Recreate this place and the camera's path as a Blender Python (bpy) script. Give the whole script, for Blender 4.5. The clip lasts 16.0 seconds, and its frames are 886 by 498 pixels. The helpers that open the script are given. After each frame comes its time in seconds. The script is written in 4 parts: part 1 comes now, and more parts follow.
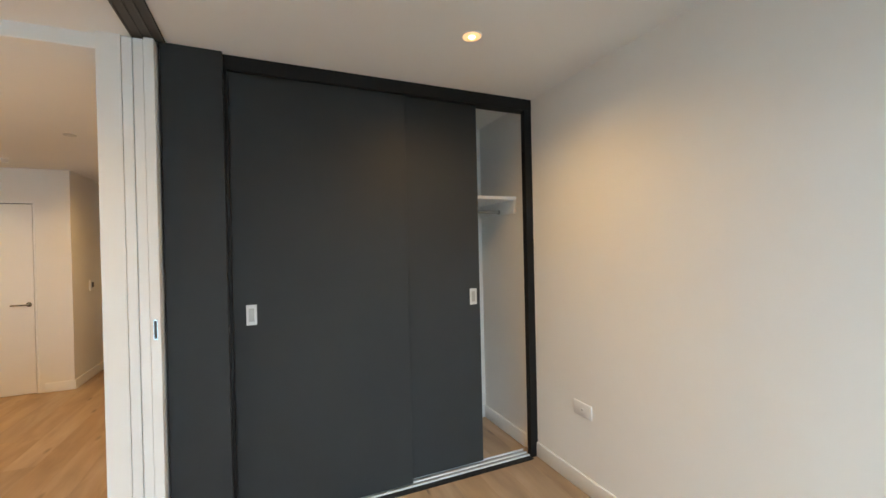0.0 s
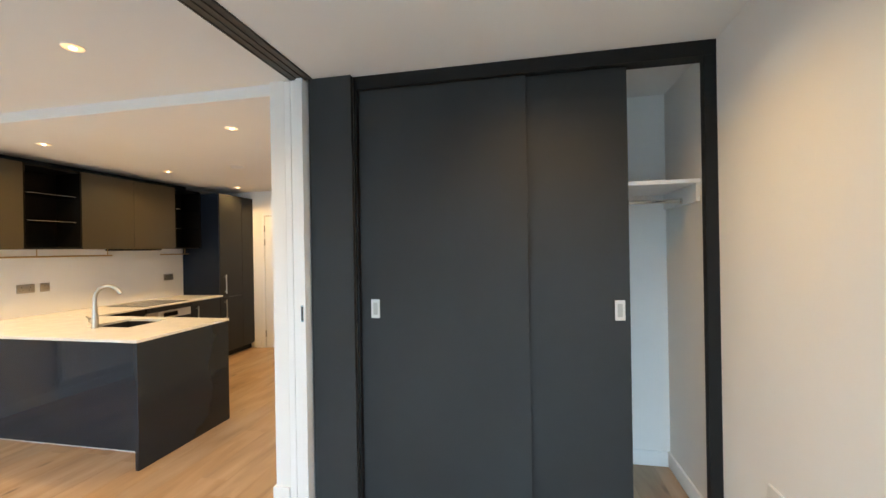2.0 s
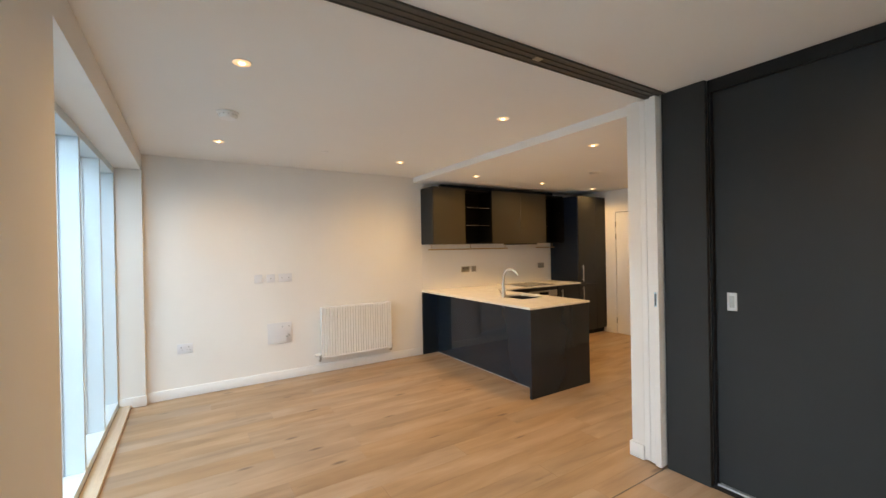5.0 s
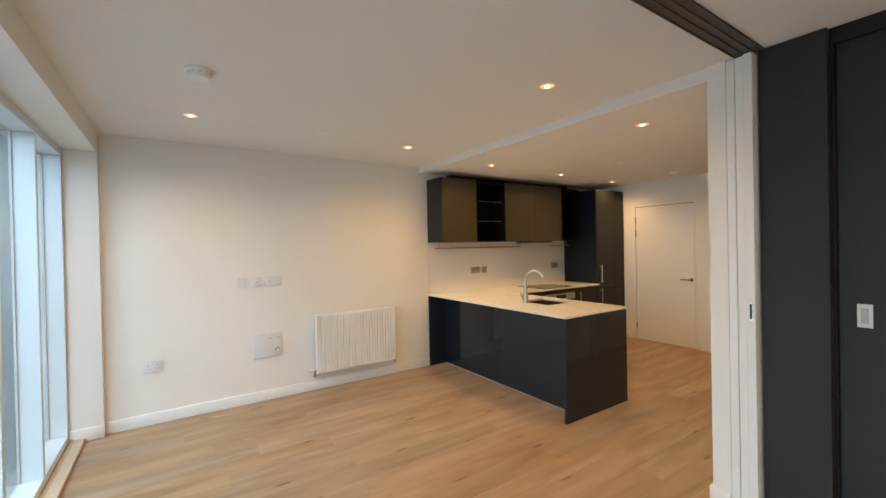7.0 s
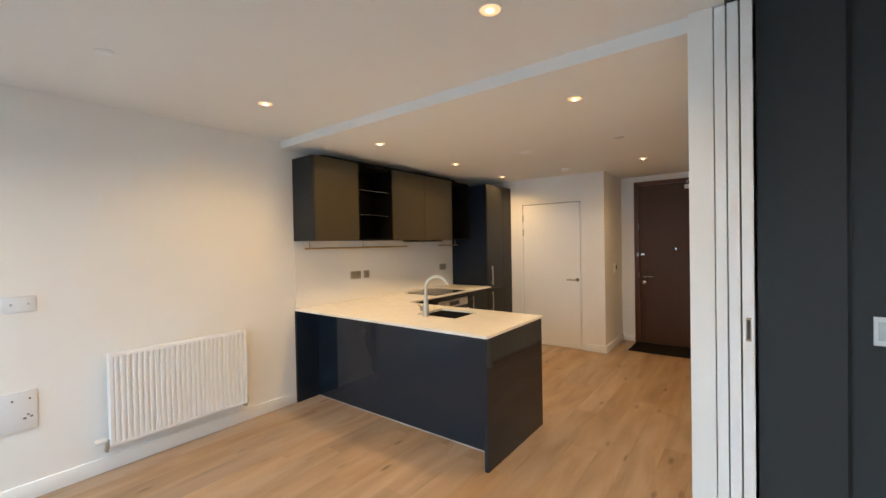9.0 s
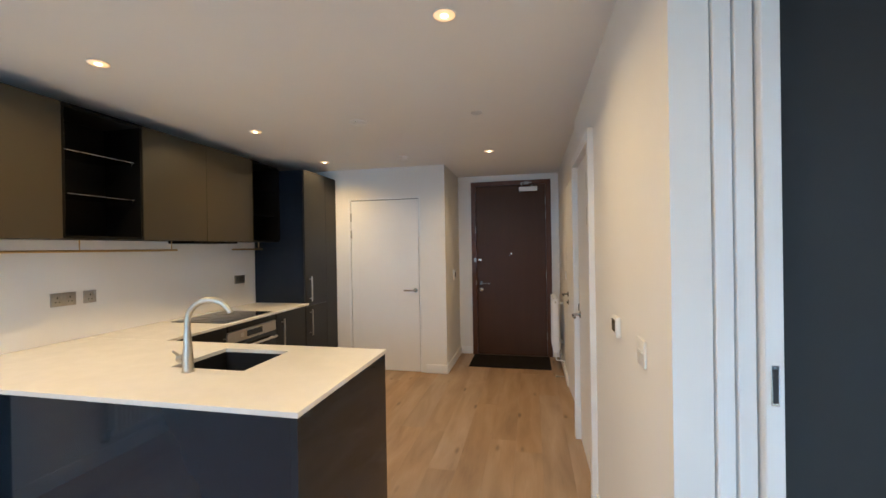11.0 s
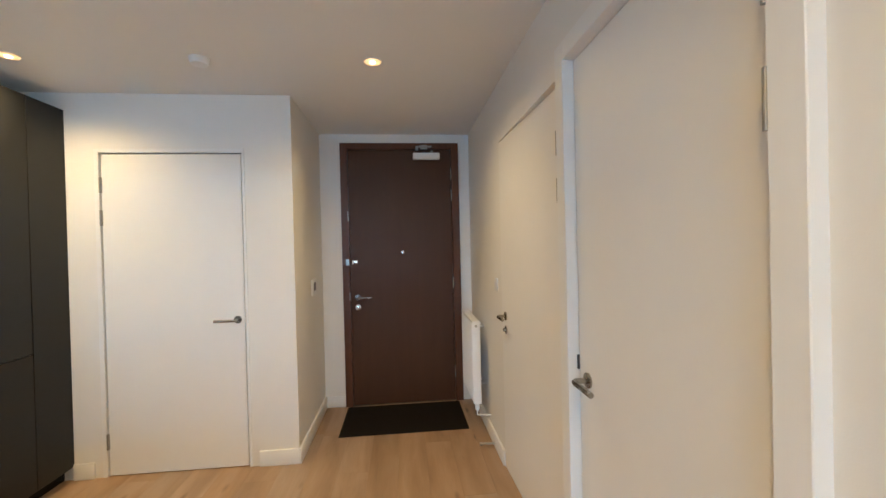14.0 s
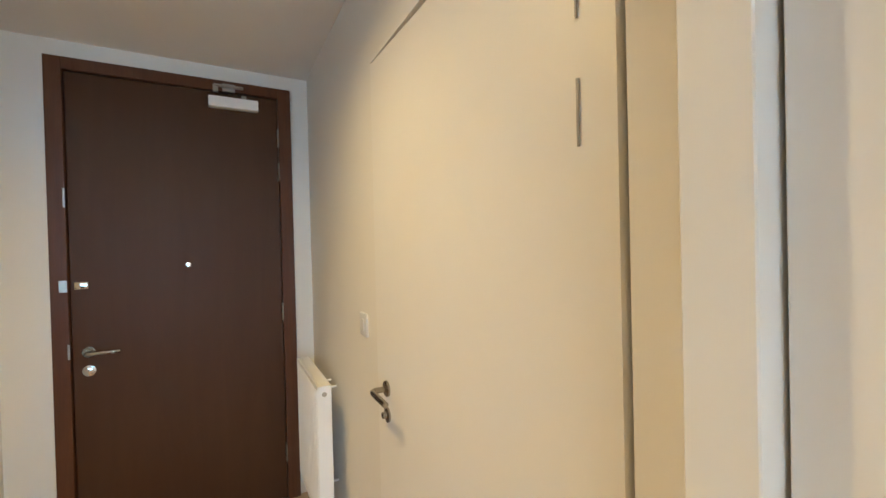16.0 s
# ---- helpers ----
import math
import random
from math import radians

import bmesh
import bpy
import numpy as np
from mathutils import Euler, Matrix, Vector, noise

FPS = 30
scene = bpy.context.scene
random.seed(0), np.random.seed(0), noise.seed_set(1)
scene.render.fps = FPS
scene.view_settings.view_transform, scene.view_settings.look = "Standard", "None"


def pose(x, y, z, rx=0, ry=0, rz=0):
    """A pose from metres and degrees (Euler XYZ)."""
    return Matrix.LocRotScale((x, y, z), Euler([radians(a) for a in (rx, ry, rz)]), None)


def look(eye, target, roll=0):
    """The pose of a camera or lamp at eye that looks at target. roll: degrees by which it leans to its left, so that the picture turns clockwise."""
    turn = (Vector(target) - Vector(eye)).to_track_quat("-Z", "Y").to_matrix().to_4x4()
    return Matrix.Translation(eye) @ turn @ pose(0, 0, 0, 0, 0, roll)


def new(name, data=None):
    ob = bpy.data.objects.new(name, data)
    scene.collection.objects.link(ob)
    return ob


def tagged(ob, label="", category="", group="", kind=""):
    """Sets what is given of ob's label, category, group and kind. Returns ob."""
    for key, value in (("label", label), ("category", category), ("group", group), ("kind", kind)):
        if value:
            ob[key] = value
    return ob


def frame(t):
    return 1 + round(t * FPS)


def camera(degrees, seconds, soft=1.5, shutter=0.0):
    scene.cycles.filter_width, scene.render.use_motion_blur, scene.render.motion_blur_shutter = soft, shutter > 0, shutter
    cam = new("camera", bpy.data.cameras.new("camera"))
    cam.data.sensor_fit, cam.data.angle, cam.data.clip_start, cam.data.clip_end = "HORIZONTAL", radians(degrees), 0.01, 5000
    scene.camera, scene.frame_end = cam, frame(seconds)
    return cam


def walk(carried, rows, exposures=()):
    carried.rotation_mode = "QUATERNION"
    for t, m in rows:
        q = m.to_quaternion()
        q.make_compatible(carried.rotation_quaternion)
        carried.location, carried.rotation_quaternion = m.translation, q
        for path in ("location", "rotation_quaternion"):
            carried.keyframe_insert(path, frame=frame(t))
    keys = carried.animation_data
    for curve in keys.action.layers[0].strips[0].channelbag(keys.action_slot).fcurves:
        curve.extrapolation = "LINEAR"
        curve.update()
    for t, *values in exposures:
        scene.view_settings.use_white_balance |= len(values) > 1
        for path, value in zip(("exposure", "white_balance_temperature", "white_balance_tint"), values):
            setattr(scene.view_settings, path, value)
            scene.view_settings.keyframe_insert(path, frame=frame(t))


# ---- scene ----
cam = camera(95.4, 16.0)
PATH = [
    (0, (0.724, 0.287, 1.503), (1.52, 2.122, 1.492), -1.3),
    (0.5, (0.934, 0.336, 1.493), (1.469, 2.263, 1.507), -1.2),
    (1, (1.213, 0.317, 1.528), (1.437, 2.304, 1.517), -1.3),
    (1.5, (1.381, 0.359, 1.517), (1.305, 2.357, 1.503), -1.2),
    (2, (1.496, 0.425, 1.507), (1.107, 2.387, 1.506), -1.0),
    (2.5, (1.616, 0.411, 1.528), (0.908, 2.282, 1.525), -0.9),
    (3, (1.691, 0.333, 1.524), (0.694, 2.066, 1.527), -0.8),
    (3.5, (1.7, 0.181, 1.526), (0.453, 1.745, 1.529), -0.9),
    (4, (1.715, 0.036, 1.528), (0.269, 1.418, 1.524), -0.9),
    (4.5, (1.741, -0.045, 1.531), (0.147, 1.162, 1.526), -1.0),
    (5, (1.766, -0.093, 1.519), (0.076, 0.975, 1.514), -1.1),
    (7.5, (0.875, 0.113, 1.526), (-0.754, 1.273, 1.505), -1.2),
    (8, (0.669, 0.23, 1.549), (-0.85, 1.53, 1.519), -1.1),
    (8.5, (0.411, 0.332, 1.544), (-0.965, 1.784, 1.513), -1.1),
    (9, (0.231, 0.485, 1.524), (-0.976, 2.08, 1.496), -1.1),
    (9.5, (0.073, 0.72, 1.526), (-0.946, 2.441, 1.496), -1.1),
    (11.8, (-0.477, 1.908, 1.464), (-0.639, 3.901, 1.455), -1.2),
    (12, (-0.505, 2.022, 1.462), (-0.614, 4.019, 1.448), -1.3),
    (12.5, (-0.534, 2.306, 1.439), (-0.522, 4.306, 1.424), -1.3),
    (13, (-0.545, 2.636, 1.461), (-0.454, 4.633, 1.442), -1.4),
    (13.5, (-0.609, 2.985, 1.45), (-0.459, 4.979, 1.431), -1.4),
    (14, (-0.582, 3.325, 1.431), (-0.383, 5.315, 1.415), -1.4),
    (14.5, (-0.564, 3.673, 1.46), (-0.263, 5.65, 1.434), -1.5),
    (15, (-0.601, 4.009, 1.465), (-0.149, 5.957, 1.445), -1.3),
    (15.5, (-0.527, 4.304, 1.448), (0.146, 6.188, 1.431), -1.3),
    (16, (-0.414, 4.521, 1.453), (0.54, 6.279, 1.433), -1.4),
]
EXPOSURES = [(0.0, 0.07, 8000, 17), (1.0, 0.26, 7800, 16), (2.0, 0.34, 7300, 15), (3.0, 0.36, 7050, 15), (4.0, 0.1, 7650, 17), (5.0, -0.2, 8200, 20), (7.5, -0.32, 8050, 19), (8.5, -0.17, 7350, 17), (9.5, -0.02, 7100, 16), (12.0, -0.06, 5650, 11), (14.0, 0.4, 5850, 10), (15.0, 0.4, 5900, 9), (16.0, 0.71, 6150, 6)]
walk(cam, [(t, look(eye, target, roll)) for t, eye, target, roll in PATH], EXPOSURES)

# ---- world, daylight and exposure ----
world = bpy.data.worlds.new("sky")
scene.world = world
world.use_nodes = True
wn = world.node_tree
sky = wn.nodes.new("ShaderNodeTexSky")
sky.sky_type = "NISHITA"
sky.sun_disc = False
sky.sun_elevation, sky.sun_rotation = radians(38), radians(20)
wn.nodes["Background"].inputs["Strength"].default_value = 0.05
wn.links.new(sky.outputs["Color"], wn.nodes["Background"].inputs["Color"])

sun = new("sun", bpy.data.lights.new("sun", "SUN"))
sun.data.energy, sun.data.angle, sun.data.color = 1.2, radians(12), (1.0, 0.95, 0.88)
sun.matrix_world = look((3, 12, 12), (0, 3, 0))


def sky_light(name, x0, x1, y, z, high, fall, watts, color, spread=168):
    """Skylight that enters by one window's opening; fall: how far down it looks for each metre in."""
    ob = new(name, bpy.data.lights.new(name, "AREA"))
    ob.data.shape, ob.data.size, ob.data.size_y = "RECTANGLE", x1 - x0, high
    ob.data.energy, ob.data.color = watts, color
    ob.data.spread = radians(spread)
    ob.matrix_world = look(((x0 + x1) / 2, y, z), ((x0 + x1) / 2, y + 1, z - fall))
    return ob


HORIZON_BLUE, HIGH_BLUE = (0.47, 0.74, 1.0), (0.36, 0.67, 1.0)
sky_light("window_skylight", -3.3, -0.1, -1.50, 1.35, 2.4, 0.05, 25, HORIZON_BLUE, 80)
sky_light("bedroom_skylight", 0.75, 2.35, -1.50, 1.35, 2.4, 0.25, 18, HORIZON_BLUE, 150)
sky_light("window_high_sky", -3.4, 0.0, -2.1, 3.35, 2.2, 0.9, 92, HIGH_BLUE, 120)
sky_light("bedroom_high_sky", 0.65, 2.45, -2.1, 3.35, 2.2, 0.8, 370, (0.44, 0.72, 1.0))

LAMP_WATTS, LAMP_COLOR = 51.0, (1.0, 0.695, 0.31)


# ---- materials ----
def node(nt, kind, **values):
    n = nt.nodes.new(kind)
    for key, value in values.items():
        n.inputs[key].default_value = value
    return n


def material(name, color, rough=0.5, metal=0.0, vary=0.04, scale=3.0, grain=200.0, bump=0.02, coat=0.0, spec=0.5, rough_vary=0.05):
    """A painted, moulded or metal surface: broad mottling of the colour, fine relief, uneven gloss."""
    m = bpy.data.materials.new(name)
    m.use_nodes = True
    nt = m.node_tree
    b = nt.nodes["Principled BSDF"]
    b.inputs["Metallic"].default_value = metal
    b.inputs["Coat Weight"].default_value = coat
    b.inputs["Coat Roughness"].default_value = 0.08
    b.inputs["Specular IOR Level"].default_value = spec
    co = nt.nodes.new("ShaderNodeTexCoord")
    big = node(nt, "ShaderNodeTexNoise", Scale=scale, Detail=4.0, Roughness=0.6)
    fine = node(nt, "ShaderNodeTexNoise", Scale=grain, Detail=2.0)
    nt.links.new(co.outputs["Object"], big.inputs["Vector"])
    nt.links.new(co.outputs["Object"], fine.inputs["Vector"])
    ramp = nt.nodes.new("ShaderNodeValToRGB")
    lo = [max(0.0, c * (1 - vary)) for c in color]
    hi = [min(1.0, c * (1 + vary)) for c in color]
    ramp.color_ramp.elements[0].position, ramp.color_ramp.elements[0].color = 0.3, (*lo, 1)
    ramp.color_ramp.elements[1].position, ramp.color_ramp.elements[1].color = 0.7, (*hi, 1)
    nt.links.new(big.outputs["Fac"], ramp.inputs["Fac"])
    nt.links.new(ramp.outputs["Color"], b.inputs["Base Color"])
    rr = nt.nodes.new("ShaderNodeMapRange")
    rr.inputs["To Min"].default_value, rr.inputs["To Max"].default_value = max(0.02, rough - rough_vary), min(1, rough + rough_vary)
    nt.links.new(big.outputs["Fac"], rr.inputs["Value"])
    nt.links.new(rr.outputs["Result"], b.inputs["Roughness"])
    if bump:
        bp = node(nt, "ShaderNodeBump", Strength=bump, Distance=0.002)
        nt.links.new(fine.outputs["Fac"], bp.inputs["Height"])
        nt.links.new(bp.outputs["Normal"], b.inputs["Normal"])
    return m


def wood(name, dark, mid, light, rough=0.4, along=1, stretch=14.0, scale=6.0, knots=0.0, per_piece=0.0, spec=0.5, pore=0.35):
    """Straight-grained timber: long figure, fine pores, a few knots; per_piece shifts each piece's tone."""
    m = bpy.data.materials.new(name)
    m.use_nodes = True
    nt = m.node_tree
    b = nt.nodes["Principled BSDF"]
    b.inputs["Specular IOR Level"].default_value = spec
    co = nt.nodes.new("ShaderNodeTexCoord")
    info = nt.nodes.new("ShaderNodeObjectInfo")
    shift = nt.nodes.new("ShaderNodeVectorMath")
    shift.operation = "SCALE"
    comb = nt.nodes.new("ShaderNodeCombineXYZ")
    for k in "XYZ":
        nt.links.new(info.outputs["Random"], comb.inputs[k])
    nt.links.new(comb.outputs[0], shift.inputs[0])
    shift.inputs["Scale"].default_value = 37.0 if per_piece else 0.0
    add = nt.nodes.new("ShaderNodeVectorMath")
    nt.links.new(co.outputs["Object"], add.inputs[0])
    nt.links.new(shift.outputs[0], add.inputs[1])
    mp = nt.nodes.new("ShaderNodeMapping")
    s = [scale * stretch / 6.0] * 3
    s[along] = scale / 6.0
    mp.inputs["Scale"].default_value = s
    nt.links.new(add.outputs[0], mp.inputs["Vector"])
    fig = node(nt, "ShaderNodeTexNoise", Scale=1.0, Detail=6.0, Roughness=0.62, Distortion=0.8)
    nt.links.new(mp.outputs[0], fig.inputs["Vector"])
    pores = node(nt, "ShaderNodeTexNoise", Scale=14.0, Detail=3.0, Roughness=0.7)
    nt.links.new(mp.outputs[0], pores.inputs["Vector"])
    ramp = nt.nodes.new("ShaderNodeValToRGB")
    e = ramp.color_ramp.elements
    e[0].position, e[0].color = 0.28, (*dark, 1)
    e[1].position, e[1].color = 0.72, (*light, 1)
    mid_e = e.new(0.5)
    mid_e.color = (*mid, 1)
    nt.links.new(fig.outputs["Fac"], ramp.inputs["Fac"])
    last = ramp.outputs["Color"]
    mix = nt.nodes.new("ShaderNodeMix")
    mix.data_type, mix.blend_type = "RGBA", "MULTIPLY"
    mix.inputs["Factor"].default_value = pore
    nt.links.new(last, mix.inputs["A"])
    pr = nt.nodes.new("ShaderNodeValToRGB")
    pr.color_ramp.elements[0].position, pr.color_ramp.elements[0].color = 0.3, (0.55, 0.5, 0.45, 1)
    pr.color_ramp.elements[1].position, pr.color_ramp.elements[1].color = 0.6, (1, 1, 1, 1)
    nt.links.new(pores.outputs["Fac"], pr.inputs["Fac"])
    nt.links.new(pr.outputs["Color"], mix.inputs["B"])
    last = mix.outputs["Result"]
    if knots:
        km = nt.nodes.new("ShaderNodeMapping")
        ks = [2.6] * 3
        ks[along] = 1.1
        km.inputs["Scale"].default_value = ks
        nt.links.new(add.outputs[0], km.inputs["Vector"])
        vor = node(nt, "ShaderNodeTexVoronoi", Scale=1.5)
        nt.links.new(km.outputs[0], vor.inputs["Vector"])
        kr = nt.nodes.new("ShaderNodeValToRGB")
        kr.color_ramp.elements[0].position, kr.color_ramp.elements[0].color = 0.03, (0.32, 0.22, 0.15, 1)
        kr.color_ramp.elements[1].position, kr.color_ramp.elements[1].color = 0.10, (1, 1, 1, 1)
        nt.links.new(vor.outputs["Distance"], kr.inputs["Fac"])
        kx = nt.nodes.new("ShaderNodeMix")
        kx.data_type, kx.blend_type = "RGBA", "MULTIPLY"
        kx.inputs["Factor"].default_value = knots
        nt.links.new(last, kx.inputs["A"])
        nt.links.new(kr.outputs["Color"], kx.inputs["B"])
        last = kx.outputs["Result"]
    if per_piece:
        hs = nt.nodes.new("ShaderNodeHueSaturation")
        vr = nt.nodes.new("ShaderNodeMapRange")
        vr.inputs["To Min"].default_value, vr.inputs["To Max"].default_value = 1 - per_piece, 1 + per_piece
        nt.links.new(info.outputs["Random"], vr.inputs["Value"])
        nt.links.new(vr.outputs["Result"], hs.inputs["Value"])
        nt.links.new(last, hs.inputs["Color"])
        last = hs.outputs["Color"]
    nt.links.new(last, b.inputs["Base Color"])
    rr = nt.nodes.new("ShaderNodeMapRange")
    rr.inputs["To Min"].default_value, rr.inputs["To Max"].default_value = rough + 0.08, rough - 0.06
    nt.links.new(fig.outputs["Fac"], rr.inputs["Value"])
    nt.links.new(rr.outputs["Result"], b.inputs["Roughness"])
    bp = node(nt, "ShaderNodeBump", Strength=0.08, Distance=0.001)
    nt.links.new(pores.outputs["Fac"], bp.inputs["Height"])
    nt.links.new(bp.outputs["Normal"], b.inputs["Normal"])
    return m


def oak_boards(name):
    """Matt oiled oak boards: soft long figure, tone shifting from board to board, a few dark knots."""
    m = bpy.data.materials.new(name)
    m.use_nodes = True
    nt = m.node_tree
    lk = nt.links.new
    b = nt.nodes["Principled BSDF"]
    co = nt.nodes.new("ShaderNodeTexCoord")
    info = nt.nodes.new("ShaderNodeObjectInfo")
    comb = nt.nodes.new("ShaderNodeCombineXYZ")
    for k in "XYZ":
        lk(info.outputs["Random"], comb.inputs[k])
    add = nt.nodes.new("ShaderNodeVectorMath")
    add.operation = "MULTIPLY_ADD"
    add.inputs[1].default_value = (53.0, 31.0, 17.0)
    lk(comb.outputs[0], add.inputs[0])
    lk(co.outputs["Object"], add.inputs[2])

    def mapped(scale):
        mp = nt.nodes.new("ShaderNodeMapping")
        mp.inputs["Scale"].default_value = scale
        lk(add.outputs[0], mp.inputs["Vector"])
        return mp.outputs[0]

    fig = node(nt, "ShaderNodeTexNoise", Scale=1.0, Detail=4.0, Roughness=0.52, Distortion=0.5)
    lk(mapped((8.0, 1.3, 8.0)), fig.inputs["Vector"])
    fine = node(nt, "ShaderNodeTexNoise", Scale=1.0, Detail=3.0, Roughness=0.6)
    lk(mapped((190.0, 7.0, 190.0)), fine.inputs["Vector"])
    ramp = nt.nodes.new("ShaderNodeValToRGB")
    e = ramp.color_ramp.elements
    e[0].position, e[0].color = 0.28, (0.270, 0.172, 0.106, 1)
    e[1].position, e[1].color = 0.72, (0.425, 0.292, 0.194, 1)
    e.new(0.5).color = (0.362, 0.237, 0.144, 1)
    lk(fig.outputs["Fac"], ramp.inputs["Fac"])
    pr = nt.nodes.new("ShaderNodeMapRange")
    pr.inputs["From Min"].default_value, pr.inputs["From Max"].default_value = 0.3, 0.7
    pr.inputs["To Min"].default_value, pr.inputs["To Max"].default_value = 0.94, 1.04
    lk(fine.outputs["Fac"], pr.inputs["Value"])
    tone = nt.nodes.new("ShaderNodeMapRange")
    tone.inputs["To Min"].default_value, tone.inputs["To Max"].default_value = 0.92, 1.07
    lk(info.outputs["Random"], tone.inputs["Value"])
    both = nt.nodes.new("ShaderNodeMath")
    both.operation = "MULTIPLY"
    lk(pr.outputs["Result"], both.inputs[0])
    lk(tone.outputs["Result"], both.inputs[1])
    hs = nt.nodes.new("ShaderNodeHueSaturation")
    lk(both.outputs[0], hs.inputs["Value"])
    lk(ramp.outputs["Color"], hs.inputs["Color"])
    vivid = nt.nodes.new("ShaderNodeMath")
    vivid.operation = "PINGPONG"
    vivid.inputs[1].default_value = 0.11
    lk(info.outputs["Random"], vivid.inputs[0])
    sat = nt.nodes.new("ShaderNodeMapRange")
    sat.inputs["From Max"].default_value = 0.11
    sat.inputs["To Min"].default_value, sat.inputs["To Max"].default_value = 0.88, 1.10
    lk(vivid.outputs[0], sat.inputs["Value"])
    lk(sat.outputs["Result"], hs.inputs["Saturation"])
    vor = node(nt, "ShaderNodeTexVoronoi", Scale=1.0)
    lk(mapped((8.0, 2.6, 0.5)), vor.inputs["Vector"])
    sep = nt.nodes.new("ShaderNodeSeparateColor")
    lk(vor.outputs["Color"], sep.inputs[0])
    gate = nt.nodes.new("ShaderNodeMath")
    gate.operation = "GREATER_THAN"
    gate.inputs[1].default_value = 0.52
    lk(sep.outputs[0], gate.inputs[0])
    spot = nt.nodes.new("ShaderNodeMapRange")
    spot.inputs["From Min"].default_value, spot.inputs["From Max"].default_value = 0.06, 0.19
    spot.inputs["To Min"].default_value, spot.inputs["To Max"].default_value = 0.75, 0.0
    lk(vor.outputs["Distance"], spot.inputs["Value"])
    mask = nt.nodes.new("ShaderNodeMath")
    mask.operation = "MULTIPLY"
    lk(gate.outputs[0], mask.inputs[0])
    lk(spot.outputs["Result"], mask.inputs[1])
    mix = nt.nodes.new("ShaderNodeMix")
    mix.data_type = "RGBA"
    mix.inputs["B"].default_value = (0.085, 0.052, 0.034, 1)
    lk(mask.outputs[0], mix.inputs["Factor"])
    lk(hs.outputs["Color"], mix.inputs["A"])
    lk(mix.outputs["Result"], b.inputs["Base Color"])
    rr = nt.nodes.new("ShaderNodeMapRange")
    rr.inputs["To Min"].default_value, rr.inputs["To Max"].default_value = 0.50, 0.36
    lk(fig.outputs["Fac"], rr.inputs["Value"])
    lk(rr.outputs["Result"], b.inputs["Roughness"])
    bp = node(nt, "ShaderNodeBump", Strength=0.06, Distance=0.001)
    lk(fine.outputs["Fac"], bp.inputs["Height"])
    lk(bp.outputs["Normal"], b.inputs["Normal"])
    return m


WALL = material("wall_paint", (0.80, 0.775, 0.735), 0.75, vary=0.02, scale=1.3, grain=260, bump=0.10, spec=0.3)
CEIL = material("ceiling_paint", (0.80, 0.78, 0.75), 0.85, vary=0.015, scale=1.0, grain=240, bump=0.08, spec=0.2)
TRIM = material("satin_white_paint", (0.82, 0.81, 0.79), 0.42, vary=0.015, scale=2.0, grain=120, bump=0.03)
DOORW = material("door_white_paint", (0.82, 0.80, 0.77), 0.45, vary=0.02, scale=1.6, grain=160, bump=0.04)
CHAR = material("charcoal_board", (0.0295, 0.0320, 0.0330), 0.60, vary=0.06, scale=2.0, grain=420, bump=0.06, spec=0.22)
CHARDARK = material("charcoal_frame", (0.009, 0.0095, 0.010), 0.5, vary=0.06, scale=3.0, grain=420, bump=0.05, spec=0.25)
KITCH = material("navy_charcoal_lacquer", (0.0105, 0.0175, 0.0250), 0.05, vary=0.05, scale=1.5, grain=90, bump=0.006, rough_vary=0.02, spec=0.42)
KMATT = material("bronze_charcoal_front", (0.040, 0.031, 0.0165), 0.40, vary=0.06, scale=2.0, grain=350, bump=0.03)
KDARK = material("graphite_front", (0.013, 0.013, 0.013), 0.36, vary=0.06, scale=2.0, grain=350, bump=0.02, spec=0.30)
KSIDE = material("navy_black_side", (0.009, 0.013, 0.021), 0.24, vary=0.06, scale=2.0, grain=300, bump=0.02, spec=0.25)
KIN = material("black_carcass", (0.005, 0.0045, 0.004), 0.5, vary=0.1, scale=3.0, spec=0.10)
QUARTZ = material("white_quartz", (0.80, 0.775, 0.73), 0.20, vary=0.025, scale=9.0, grain=500, bump=0.004)
SPLASH = material("pale_splashback", (0.75, 0.735, 0.715), 0.30, rough_vary=0.01, vary=0.015, scale=2.0, grain=80, bump=0.006)
STEEL = material("brushed_steel", (0.50, 0.47, 0.42), 0.37, metal=1.0, vary=0.05, scale=25.0, grain=300, bump=0.008)
LEVER = material("satin_nickel", (0.36, 0.33, 0.29), 0.26, metal=1.0, vary=0.05, scale=25.0, bump=0.0)
ALU = material("pale_aluminium", (0.60, 0.60, 0.59), 0.38, vary=0.03, scale=4.0, bump=0.0, spec=0.8)
SLOT = material("shadowed_slot_plastic", (0.16, 0.16, 0.16), 0.5, vary=0.05, scale=8.0, bump=0.0)
GASKET = material("pale_gasket", (0.50, 0.53, 0.54), 0.5, vary=0.05, scale=20.0, bump=0.0)
PALEGREY = material("soft_grey_plastic", (0.60, 0.59, 0.57), 0.45, vary=0.03, scale=8.0, bump=0.0)
CHROME = material("polished_steel", (0.70, 0.69, 0.67), 0.14, metal=1.0, vary=0.05, scale=20.0, bump=0.0)
DULL = material("dull_steel_plate", (0.42, 0.40, 0.37), 0.38, metal=1.0, vary=0.08, scale=30.0, grain=300, bump=0.03)
BRASS = material("bronze_rail", (0.50, 0.33, 0.15), 0.33, metal=1.0, vary=0.08, scale=30.0)
TRACK = material("bronze_track", (0.085, 0.076, 0.066), 0.5, metal=0.2, vary=0.1, scale=12.0, grain=200, bump=0.03)
